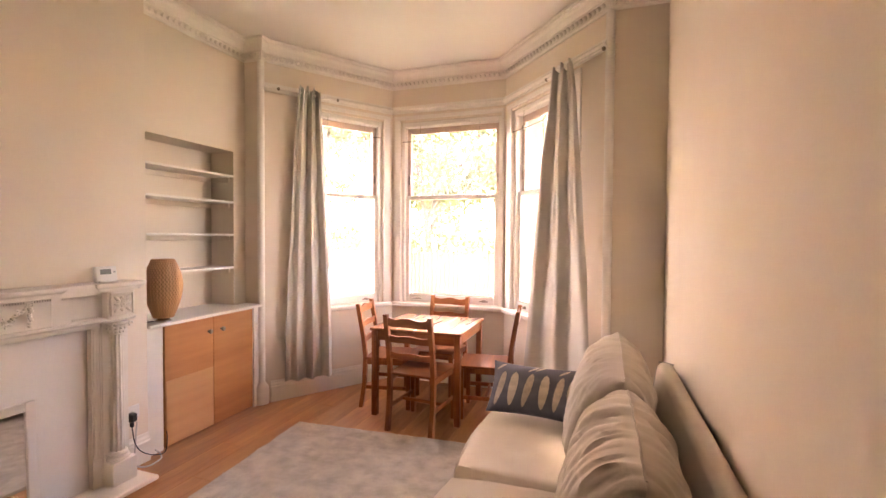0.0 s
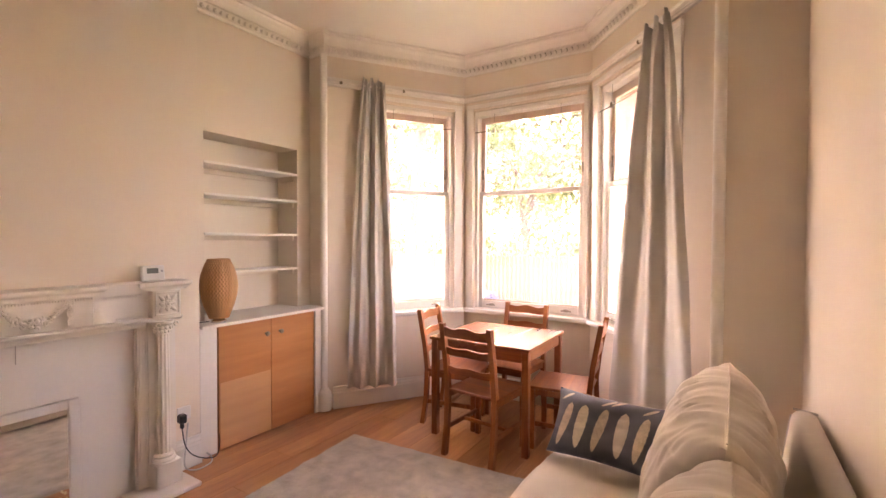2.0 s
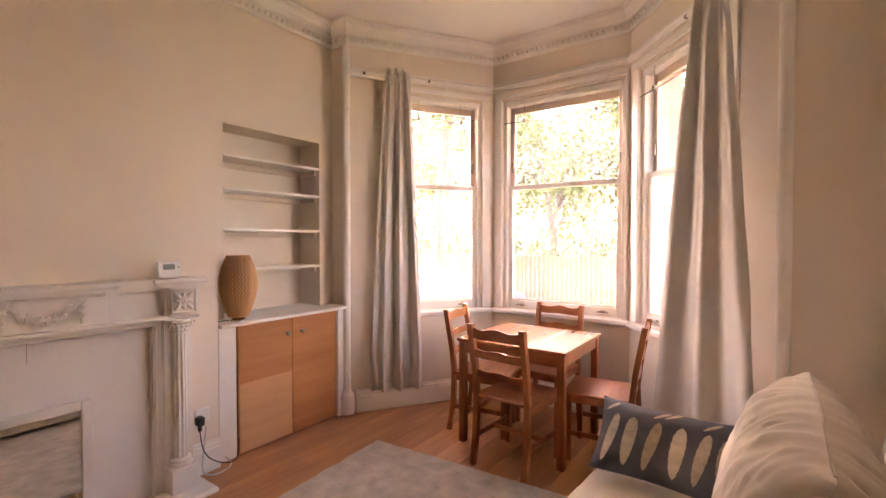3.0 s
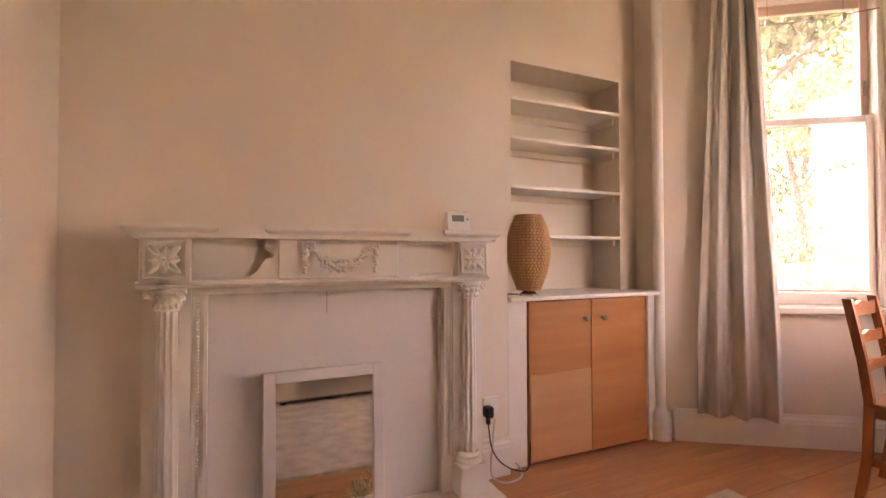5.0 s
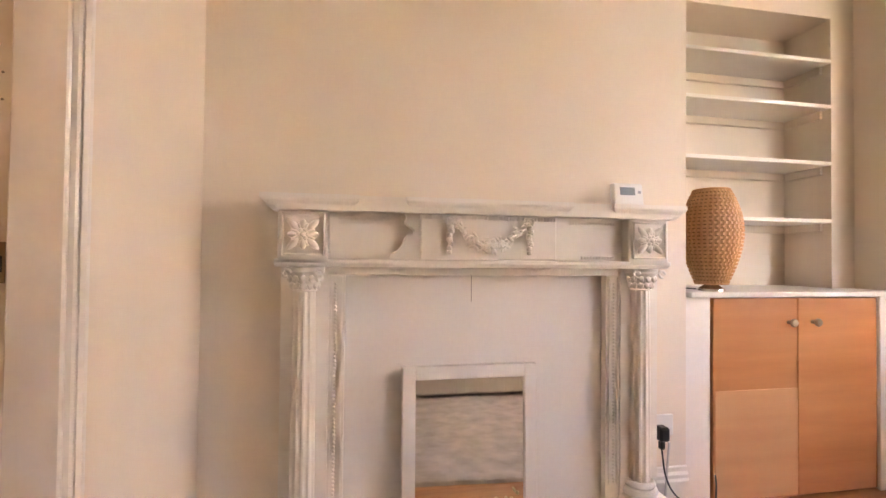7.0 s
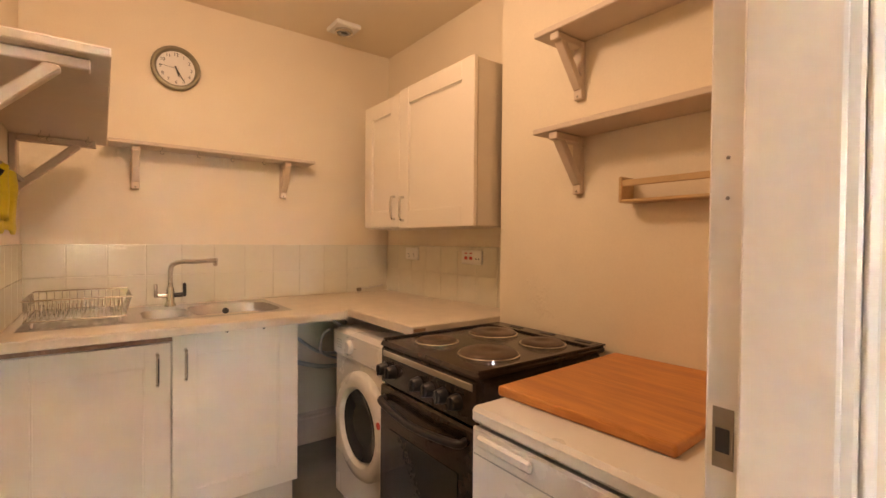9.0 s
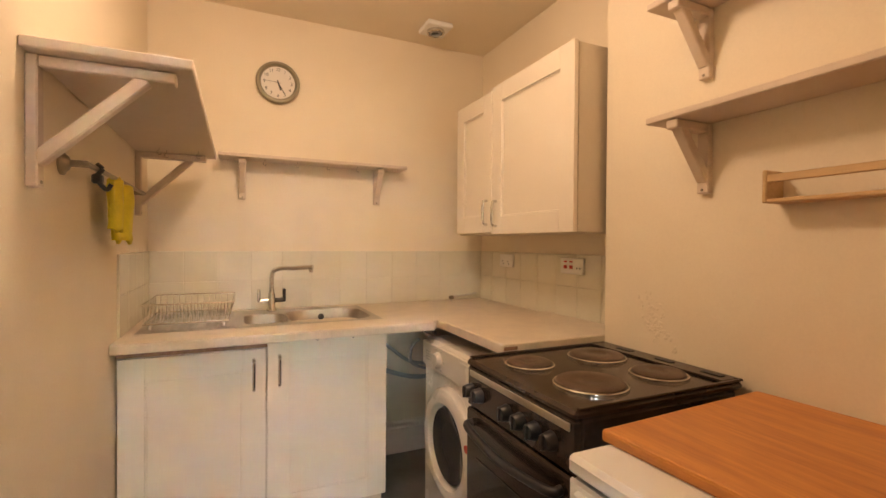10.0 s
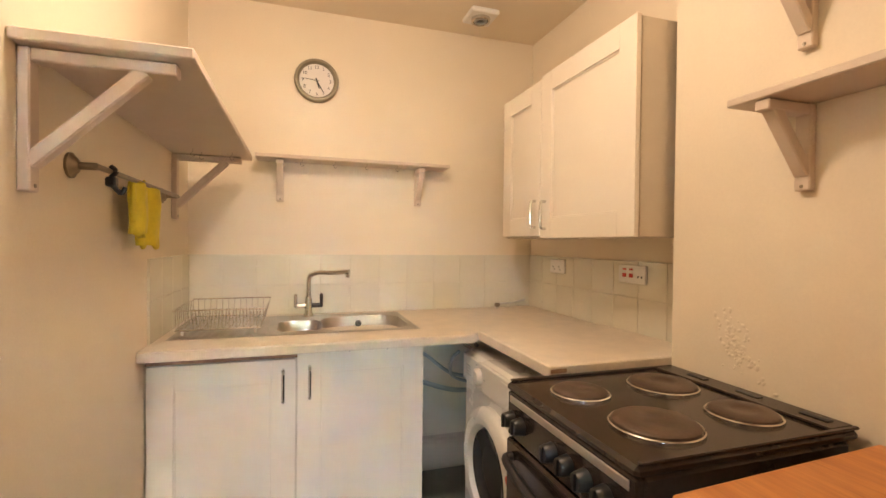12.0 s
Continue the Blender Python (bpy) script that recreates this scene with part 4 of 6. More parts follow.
def throw_pillow():
    base = Vector((0.78, 2.9, 0.46))
    t = thing("throw_pillow", base, "dark slate lumbar pillow printed with pale feathers", "pillow")
    m = Matrix.Translation((0.785, 2.95, 0.600)) @ Matrix.Rotation(radians(-5), 4, "Z") @ Matrix.Rotation(radians(-34), 4, "X")
    n = 26
    W, H, D = 0.275, 0.155, 0.075

    def surf(u, v, s):
        pinch = (1 - abs(u) ** 3.2) * (1 - abs(v) ** 3.2)
        cx = 1 - 0.06 * (1 - v * v) * abs(u)
        cz = 1 - 0.10 * (1 - u * u) * abs(v)
        d = s * (D * max(0, pinch) ** 0.55) + 0.004 * noise.noise(Vector((u * 5, v * 4, s * 3)))
        return m @ Vector((u * W * cx, d, v * H * cz))

    bm = bmesh.new()
    for s in (-1, 1):
        g = [[bm.verts.new(surf(-1 + 2 * i / n, -1 + 2 * j / n, s)) for j in range(n + 1)] for i in range(n + 1)]
        for i in range(n):
            for j in range(n):
                bm.faces.new((g[i][j], g[i + 1][j], g[i + 1][j + 1], g[i][j + 1]))
    bmesh.ops.remove_doubles(bm, verts=bm.verts, dist=0.0035)
    part("cover", bm, PILLOW, t, "dark slate cotton cover", True)

    def feather(u, v, hu, hv, lean, material):
        bm = bmesh.new()
        k = 14
        rows = []
        for j in range(k + 1):
            q = -1 + 2 * j / k
            w = hu * (1 - q * q) ** 0.5 * (1.0 + 0.05 * ((j % 2) * 2 - 1)) * (0.82 + 0.18 * q)
            row = []
            for e in (-1, 0, 1):
                p = surf(u + e * w + lean * q, v + q * hv, -1)
                row.append(bm.verts.new(p - (m.to_3x3() @ Vector((0, 0.0025, 0)))))
            rows.append(row)
        for a, b in zip(rows, rows[1:]):
            for e in (0, 1):
                bm.faces.new((a[e], a[e + 1], b[e + 1], b[e]))
        part("feather", bm, material, t, "printed feather")

    for i, (u, mt) in enumerate(((-0.74, FEATHERB), (-0.44, FEATHER), (-0.12, FEATHERB), (0.22, FEATHER), (0.52, FEATHERB), (0.80, FEATHERB))):
        feather(u, -0.14, 0.115 if i % 2 else 0.095, 0.66, 0.05 + 0.02 * (-1) ** i, mt)
    for u, v in ((-0.78, 0.72), (-0.05, 0.74), (0.10, 0.80), (0.6, 0.72), (0.85, 0.5)):
        feather(u, v, 0.05, 0.14, 0.10, FEATHERB)


throw_pillow()


def chair_at_origin():
    """Ladder-back chair facing +y, standing at the origin."""
    t = thing("dining_chair", (0, 0, 0), "orange stained pine ladder-back chair at the table", "chair", "chairs round the table")
    W, D, S = 0.185, 0.20, 0.445
    bm = bmesh.new()
    bx(bm, -0.205, 0.205, -0.20, 0.225, S - 0.02, S, bev=0.006, seg=2)
    part("seat", bm, PINEX, t)
    for x in (-W, W):
        bm = bmesh.new()
        pts = [(-0.235, 0.0), (-0.205, 0.2), (-0.195, S), (-0.215, 0.62), (-0.265, 0.90)]
        for (ya, za), (yb, zb) in zip(pts, pts[1:]):
            vs = [bm.verts.new((x + sx * 0.0175, y + sy * 0.017, z)) for y, z in ((ya, za), (yb, zb)) for sx, sy in ((-1, -1), (1, -1), (1, 1), (-1, 1))]
            for f in ((0, 1, 5, 4), (1, 2, 6, 5), (2, 3, 7, 6), (3, 0, 4, 7), (0, 3, 2, 1), (4, 5, 6, 7)):
                bm.faces.new([vs[i] for i in f])
        part("back_post", bm, PINE, t)
        bm = bmesh.new()
        bx(bm, x - 0.018, x + 0.018, 0.17, 0.206, 0, S - 0.02, bev=0.004)
        part("front_leg", bm, PINE, t)
        bm = bmesh.new()
        bx(bm, x - 0.009, x + 0.009, -0.20, 0.17, 0.165, 0.197, bev=0.003)
        part("side_stretcher", bm, PINE, t)
        bm = bmesh.new()
        bx(bm, x - 0.009, x + 0.009, -0.18, 0.17, S - 0.065, S - 0.021, bev=0.003)
        part("side_apron", bm, PINE, t)
    pbox("cross_stretcher", (-W + 0.009, W - 0.009, -0.02, 0.0, 0.17, 0.195), PINEX, t)
    pbox("front_apron", (-W + 0.018, W - 0.018, 0.178, 0.198, S - 0.065, S - 0.021), PINEX, t)
    for z, h, y in ((0.845, 0.062, -0.256), (0.715, 0.050, -0.233), (0.585, 0.046, -0.211)):
        bm = bmesh.new()
        n = 12
        rows = []
        for i in range(n + 1):
            u = -1 + 2 * i / n
            x = u * (W - 0.012)
            arc = 0.010 * (1 - u * u)
            wave = 0.008 * math.cos(u * 1.7 * math.pi) * (1 if z > 0.8 else 0.6)
            yy = y - arc
            rows.append([bm.verts.new((x, yy + dy, z + dz)) for dy, dz in ((-0.008, -h / 2 + 0.3 * wave), (0.008, -h / 2 + 0.3 * wave), (0.008, h / 2 + wave), (-0.008, h / 2 + wave))])
        for a, b in zip(rows, rows[1:]):
            for k in range(4):
                bm.faces.new((a[k], a[(k + 1) % 4], b[(k + 1) % 4], b[k]))
        bm.faces.new(rows[0]), bm.faces.new(rows[-1][::-1])
        part("back_slat", bm, PINEX, t)
    return t


CHAIRS = [(-0.195, 3.655, -5), (-0.30, 4.36, 177), (-0.63, 4.02, -80), (0.235, 4.05, 97)]
chair = chair_at_origin()
for x, y, a in CHAIRS[1:]:
    copy_thing(chair, pose(x, y, 0, 0, 0, a))
chair.matrix_basis = pose(CHAIRS[0][0], CHAIRS[0][1], 0, 0, 0, CHAIRS[0][2])


def table():
    TX0, TX1, TY0, TY1 = -0.67, 0.12, 3.65, 4.39
    t = thing("dining_table", ((TX0 + TX1) / 2, (TY0 + TY1) / 2, 0), "square orange stained pine dining table with glossy top", "table")
    pbox("tabletop", (TX0, TX1, TY0, TY1, 0.715, 0.738), PINETOP, t, 0.004)
    for x in (TX0 + 0.035, TX1 - 0.035):
        for y in (TY0 + 0.035, TY1 - 0.035):
            pbox("leg", (x - 0.024, x + 0.024, y - 0.024, y + 0.024, 0, 0.714), PINE, t, 0.004)
    for d in ((TX0 + 0.06, TX1 - 0.06, TY0 + 0.022, TY0 + 0.04, 0.635, 0.714), (TX0 + 0.06, TX1 - 0.06, TY1 - 0.04, TY1 - 0.022, 0.635, 0.714), (TX0 + 0.022, TX0 + 0.04, TY0 + 0.06, TY1 - 0.06, 0.635, 0.714), (TX1 - 0.04, TX1 - 0.022, TY0 + 0.06, TY1 - 0.06, 0.635, 0.714)):
        pbox("apron", d, PINEX if d[1] - d[0] > 0.3 else PINETOP, t)


table()


def curtain(label, top, bottom, ztop, zbot, folds, amp, seed):
    """Hanging cloth between two plan lines, gathered at the top, with rounded folds."""
    bm = bmesh.new()
    nu, nv = 150, 40
    (tx0, ty0), (tx1, ty1) = top
    (bx0, by0), (bx1, by1) = bottom
    d = Vector((bx1 - bx0, by1 - by0)).normalized()
    n = Vector((-d.y, d.x))
    g = []
    for j in range(nv + 1):
        v = j / nv
        e = min(1, v * 1.15) ** 0.8
        row = []
        for i in range(nu + 1):
            u = i / nu
            x, y = (tx0 + (tx1 - tx0) * u) * (1 - e) + (bx0 + (bx1 - bx0) * u) * e, (ty0 + (ty1 - ty0) * u) * (1 - e) + (by0 + (by1 - by0) * u) * e
            ph = folds * 2 * math.pi * (u + 0.04 * noise.noise(Vector((u * 4, v * 1.2, seed))))
            a = amp * (0.75 + 0.5 * noise.noise(Vector((u * 3, v * 2, seed + 5)))) * (0.75 + 0.35 * v)
            o = a * (math.sin(ph) + 0.35 * math.sin(2 * ph + 1 + seed)) + 0.012 * noise.noise(Vector((u * 6, v * 6, seed)))
            if v < 0.10:
                o += 0.018 * math.sin(folds * 5 * math.pi * u + seed) * (1 - v / 0.10)
            z = ztop + (zbot - ztop) * v + 0.012 * noise.noise(Vector((u * 5, 0, seed))) + (0.03 * math.sin(ph) if v == 0 else 0)
            row.append(bm.verts.new((x + n.x * o, y + n.y * o, z)))
        g.append(row)
    for j in range(nv):
        for i in range(nu):
            bm.faces.new((g[j][i], g[j][i + 1], g[j + 1][i + 1], g[j + 1][i]))
    ob = solid("curtain", bm, CURT, label, "curtain", smooth=True)
    md = ob.modifiers.new("cloth", "SOLIDIFY")
    md.thickness = 0.003
    return ob


curtain("long grey cotton curtain hanging in folds beside the bay", ((-1.47, 3.80), (-1.36, 3.96)), ((-1.55, 3.70), (-1.27, 4.02)), 2.84, 0.17, 3, 0.034, 2)
curtain("long grey cotton curtain drawn back at the pier", ((0.92, 3.69), (0.78, 3.86)), ((1.08, 3.55), (0.57, 3.95)), 2.745, 0.12, 2.3, 0.032, 6)
for nm, a, b in (("curtain_pole", (-1.585, 3.66, 2.79), (-1.27, 4.12, 2.79)), ("curtain_pole", (1.13, 3.56, 2.76), (0.70, 4.06, 2.76))):
    t = thing(nm, a, "thin cream painted curtain pole fixed above the bay window", "curtain pole", "curtain poles")
    bm = bmesh.new()
    tube(bm, [a, b], 0.009, 10)
    part("pole", bm, GLOSS, t)
    for p, q in ((a, b), (b, a)):
        bm = bmesh.new()
        dd = (Vector(q) - Vector(p)).normalized()
        nn = Vector((dd.y, -dd.x, 0)) * (1 if nm and p[0] < 0 else -1)
        c = Vector(p) + dd * 0.03
        bmesh.ops.create_uvsphere(bm, u_segments=10, v_segments=6, radius=0.014, matrix=Matrix.Translation(p))
        part("finial", bm, BRASS, t)

# ---- the setting: kitchen ----
KX0, KX1, KY, KC, KR, KS = -1.95, -0.09, -1.95, 2.485, -1.775, -0.668
slab("wall_kitchen_south", [(-2.3, 0.02, KY - 0.15, KY, 0, KC + 0.1)], KWALL, "warm cream kitchen wall above the sink")
slab("wall_kitchen_west", [(-2.3, KR, KS, 0.505, 0, KC + 0.1), (-2.3, KX0, KY, KS, 0, KC + 0.1)], KWALL, "warm cream kitchen wall behind the cooker")
slab("wall_kitchen_east_lining", [(KX1 - 0.004, KX1 - 0.0005, KY, 0.504, 0, KC)], KWALL, "warm cream kitchen side wall")
slab("wall_kitchen_north_lining", [(KR, DX0 - 0.02, 0.501, 0.5045, 0, KC), (DX0 - 0.02, DX1, 0.501, 0.5045, 2.05, KC)], KWALL, "warm cream wall around the doorway")
slab("ceiling_kitchen", [(-2.3, KX1 - 0.001, KY, 0.5045, KC, KC + 0.1)], KWALL, "warm cream kitchen ceiling", "ceiling")
slab("floor_kitchen", [(-2.0, KX1, KY, 0.60, -0.1, -0.001)], VINYL, "grey vinyl kitchen floor", "floor")
bm = bmesh.new()
run(bm, [Vector((-1.106, KY)), Vector((KX0, KY))], [(0.001, 0.001), (0.018, 0.001), (0.018, 0.15), (0.012, 0.16), (0.012, 0.175), (0.001, 0.19)])
solid("baseboard_kitchen", bm, SHELFW, "scuffed painted skirting behind the washing machine", "skirting", "structure")

# ---- kitchen: units ----
CT = 0.91


def handle(parent, m, h=0.12):
    bm = bmesh.new()
    tube(bm, [m @ v for v in bend([Vector((0, 0, -h / 2)), Vector((0, -0.022, -h / 2 + 0.006)), Vector((0, -0.026, 0)), Vector((0, -0.022, h / 2 - 0.006)), Vector((0, 0, h / 2))], 5)], 0.0065, 8)
    part("handle", bm, CHROME, parent, "satin metal bow handle", True)


def shaker(name, parent, w, h, m, hx, hz):
    """A framed door, w wide and h high, its face at y = 0 towards -y: a recessed panel in stiles and rails."""
    f = 0.085
    bm = bmesh.new()
    bx(bm, f - 0.002, w - f + 0.002, 0.011, 0.018, f - 0.002, h - f + 0.002, m=m)
    dr = part(name, bm, KDOOR, parent, "white framed door")
    for nm, d in (("stile", (0, f, 0, h)), ("stile", (w - f, w, 0, h)), ("rail", (f, w - f, 0, f)), ("rail", (f, w - f, h - f, h))):
        pbox(nm, (d[0], d[1], 0, 0.019, d[2], d[3]), KDOOR, dr, 0.0015, "", m)
    for d in ((f, f + 0.007, f + 0.007, h - f - 0.007), (w - f - 0.007, w - f, f + 0.007, h - f - 0.007), (f, w - f, f, f + 0.007), (f, w - f, h - f - 0.007, h - f)):
        pbox("bead", (d[0], d[1], 0.0055, 0.0105, d[2], d[3]), KDOOR, dr, 0.002, "", m)
    handle(dr, m @ Matrix.Translation((hx, 0, hz)))
    return dr


def sink_unit():
    t = thing("sink_cabinet", (-0.6, -1.6, 0), "white sink cabinet with two framed doors", "cabinet")
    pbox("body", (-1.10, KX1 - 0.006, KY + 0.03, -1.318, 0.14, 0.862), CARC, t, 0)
    pbox("plinth", (-1.10, KX1 - 0.006, KY + 0.06, -1.36, 0.0, 0.139), SHELFW, t, 0)
    pbox("edge_gap", (-1.10, KX1 - 0.006, -1.318, -1.300, 0.842, 0.868), EDGE, t, 0, "bare chipped edge under the worktop")
    ry = Matrix.Rotation(radians(180), 4, "Z")
    shaker("cabinet_door", t, 0.497, 0.700, Matrix.Translation((-0.100, -1.296, 0.138)) @ ry, 0.453, 0.60)
    shaker("cabinet_door", t, 0.497, 0.722, Matrix.Translation((-0.604, -1.294, 0.145)) @ ry, 0.045, 0.60)
    for x in (-0.80, -0.95):
        bm = bmesh.new()
        lathe(bm, [(0.008, 0), (0.008, 0.004), (0.0, 0.005)], 10, Matrix.Translation((x, -1.294, 0.862)) @ Matrix.Rotation(radians(-90), 4, "X"))
        part("screw_cap", bm, CHROME, t)


sink_unit()
SX0, SX1, SY0, SY1 = -1.115, -0.135, -1.885, -1.395
bm = bmesh.new()
for d in ((-1.30, KX1 - 0.006, -1.215, SY1 - 0.012), (-1.30, KX1 - 0.006, KY + 0.001, SY0 + 0.012), (-1.30, SX0 + 0.012, SY0 + 0.012, SY1 - 0.012), (SX1 - 0.012, KX1 - 0.006, SY0 + 0.012, SY1 - 0.012)):
    bx(bm, d[0], d[1], min(d[2:]), max(d[2:]), CT - 0.036, CT)
bx(bm, -1.30, KX1 - 0.006, -1.2149, -1.209, CT - 0.034, CT - 0.003, bev=0.002)
bx(bm, -1.949, -1.30, KY + 0.001, -1.245, CT - 0.036, CT)
solid("worktop", bm, COUNTER, "beige laminate worktop round the sink, worn at its edge", "worktop")
bm = bmesh.new()
bx(bm, -1.949, -1.322, -1.242, KS - 0.003, CT - 0.028, CT + 0.010, bev=0.004)
bx(bm, -1.345, -1.3215, KS - 0.0028, KS - 0.001, CT - 0.03, CT)
solid("worktop_extension", bm, COUNTER, "loose beige laminate worktop piece over the washing machine", "worktop")
bm = bmesh.new()
bx(bm, -1.38, -1.325, KS - 0.0025, KS + 0.0, CT - 0.012, CT + 0.0)
solid("worktop_edge_chip", bm, EDGE, "dark chipped corner strip of the worktop", "trim", "structure")


def sink():
    t = thing("kitchen_sink", (-0.6, -1.64, CT), "stainless steel sink with one and a half bowls and drainer", "sink")
    bm = bmesh.new()
    nx, ny = 150, 76

    def hz(x, y):
        z = CT + 0.004
        edge = min(x - SX0, SX1 - x, y - SY0, SY1 - y)
        if edge < 0.012:
            return CT + 0.001 + 0.003 * max(0, edge) / 0.012
        z -= 0.004
        for cx, cy, ax, ay, dp in ((-0.90, -1.625, 0.178, 0.175, 0.15), (-0.613, -1.605, 0.086, 0.13, 0.11)):
            q = (abs((x - cx) / ax) ** 4 + abs((y - cy) / ay) ** 4) ** 0.25
            if q < 1.06:
                z = min(z, CT - dp * min(1, max(0, (1.06 - q) / 0.22)) ** 0.6)
        if x > -0.48 and -1.83 < y < -1.44 and x < -0.17:
            z += 0.004 * (0.5 + 0.5 * math.sin((x + 0.17) * 2 * math.pi / 0.032))
        return z
    g = [[bm.verts.new((SX0 + (SX1 - SX0) * i / nx, SY0 + (SY1 - SY0) * j / ny, hz(SX0 + (SX1 - SX0) * i / nx, SY0 + (SY1 - SY0) * j / ny))) for j in range(ny + 1)] for i in range(nx + 1)]
    for i in range(nx):
        for j in range(ny):
            bm.faces.new((g[i][j], g[i + 1][j], g[i + 1][j + 1], g[i][j + 1]))
    part("basin", bm, STEEL, t, smooth=True)
    bm = bmesh.new()
    lathe(bm, [(0.016, 0), (0.016, 0.004), (0.009, 0.005), (0, 0.002)], 16, Matrix.Translation((-0.895, -1.79, CT - 0.035)) @ Matrix.Rotation(radians(-70), 4, "X"))
    part("overflow", bm, BLACKP, t, "dark round overflow")
    for x, y, dp in ((-0.90, -1.625, 0.149), (-0.613, -1.605, 0.109)):
        bm = bmesh.new()
        lathe(bm, [(0.032, 0), (0.030, 0.003), (0.012, 0.002), (0, 0.001)], 20, Matrix.Translation((x, y, CT - dp)))
        part("drain", bm, CHROME, t, smooth=True)
    bm = bmesh.new()
    bx(bm, -0.455, -0.41, -1.855, -1.825, CT + 0.004, CT + 0.016, bev=0.004)
    part("plug", bm, BLACKP, t, "black rubber plug")
    f = thing("mixer_tap", (-0.655, -1.855, CT), "chrome mixer tap with a tall bent spout", "tap")
    x, y = -0.655, -1.855
    bm = bmesh.new()
    lathe(bm, [(0.026, CT), (0.026, CT + 0.008), (0.019, CT + 0.02), (0.018, CT + 0.085), (0.013, CT + 0.10)], 20, Matrix.Translation((x, y, 0)))
    part("body", bm, CHROME, f, smooth=True)
    bm = bmesh.new()
    tube(bm, [(x, y, CT + 0.09)] + bend([(x, y, CT + 0.17), (x - 0.008, y + 0.008, CT + 0.205), (x - 0.045, y + 0.04, CT + 0.222), (x - 0.10, y + 0.085, CT + 0.224), (x - 0.185, y + 0.145, CT + 0.232)], 6), 0.0115, 12)
    lathe(bm, [(0.010, -0.018), (0.011, 0)], 12, Matrix.Translation((x - 0.178, y + 0.14, CT + 0.222)))
    part("spout", bm, CHROME, f, smooth=True)
    for s in (-1, 1):
        bm = bmesh.new()
        tube(bm, [(x, y, CT + 0.055), (x + s * 0.055, y, CT + 0.055)], 0.012, 12)
        bx(bm, x + s * 0.062 - 0.008, x + s * 0.062 + 0.008, y - 0.012, y + 0.012, CT + 0.045, CT + 0.115, bev=0.006)
        part("lever", bm, CHROME if s > 0 else BLACKP, f, "lever handle", True)


sink()


def dish_rack():
    t = thing("dish_rack", (-0.26, -1.63, CT + 0.01), "chrome wire dish rack on the drainer", "dish rack")
    z0, z1 = CT + 0.014, CT + 0.105
    a, b, c, d = -0.46, -0.155, -1.80, -1.45
    o = 0.02
    for nm, zz, e in (("top_wire", z1, o), ("bottom_wire", z0 + 0.012, 0.0)):
        bm = bmesh.new()
        tube(bm, [(a - e, c - e, zz), (b + e * 0.2, c - e, zz), (b + e * 0.2, d + e, zz), (a - e, d + e, zz)], 0.0035, 6, True)
        part(nm, bm, CHROME, t)
    bm = bmesh.new()
    for i in range(12):
        x = a + (b - a) * (i + 0.5) / 12
        tube(bm, [(x, c - o, z1), (x, c, z0 + 0.012), (x, d, z0 + 0.012), (x, d + o, z1)], 0.0018, 5)
    for i in range(11):
        y = c + (d - c) * (i + 0.5) / 11
        tube(bm, [(a - o, y, z1), (a, y, z0 + 0.012), (b, y, z0 + 0.012), (b + o * 0.2, y, z1)], 0.0018, 5)
    for r in (-1.70, -1.58):
        for i in range(11):
            x = a + (b - a) * (i + 0.5) / 11
            tube(bm, [(x - 0.008, r, z0 + 0.014), (x - 0.006, r, z0 + 0.06), (x + 0.006, r, z0 + 0.06), (x + 0.008, r, z0 + 0.014)], 0.0018, 5)
    part("wires", bm, CHROME, t)
    for x in (a + 0.02, b - 0.02):
        for y in (c + 0.02, d - 0.02):
            bm = bmesh.new()
            lathe(bm, [(0.005, CT + 0.002), (0.006, z0 + 0.012)], 8, Matrix.Translation((x, y, 0)))
            part("foot", bm, WHITEP, t)


dish_rack()


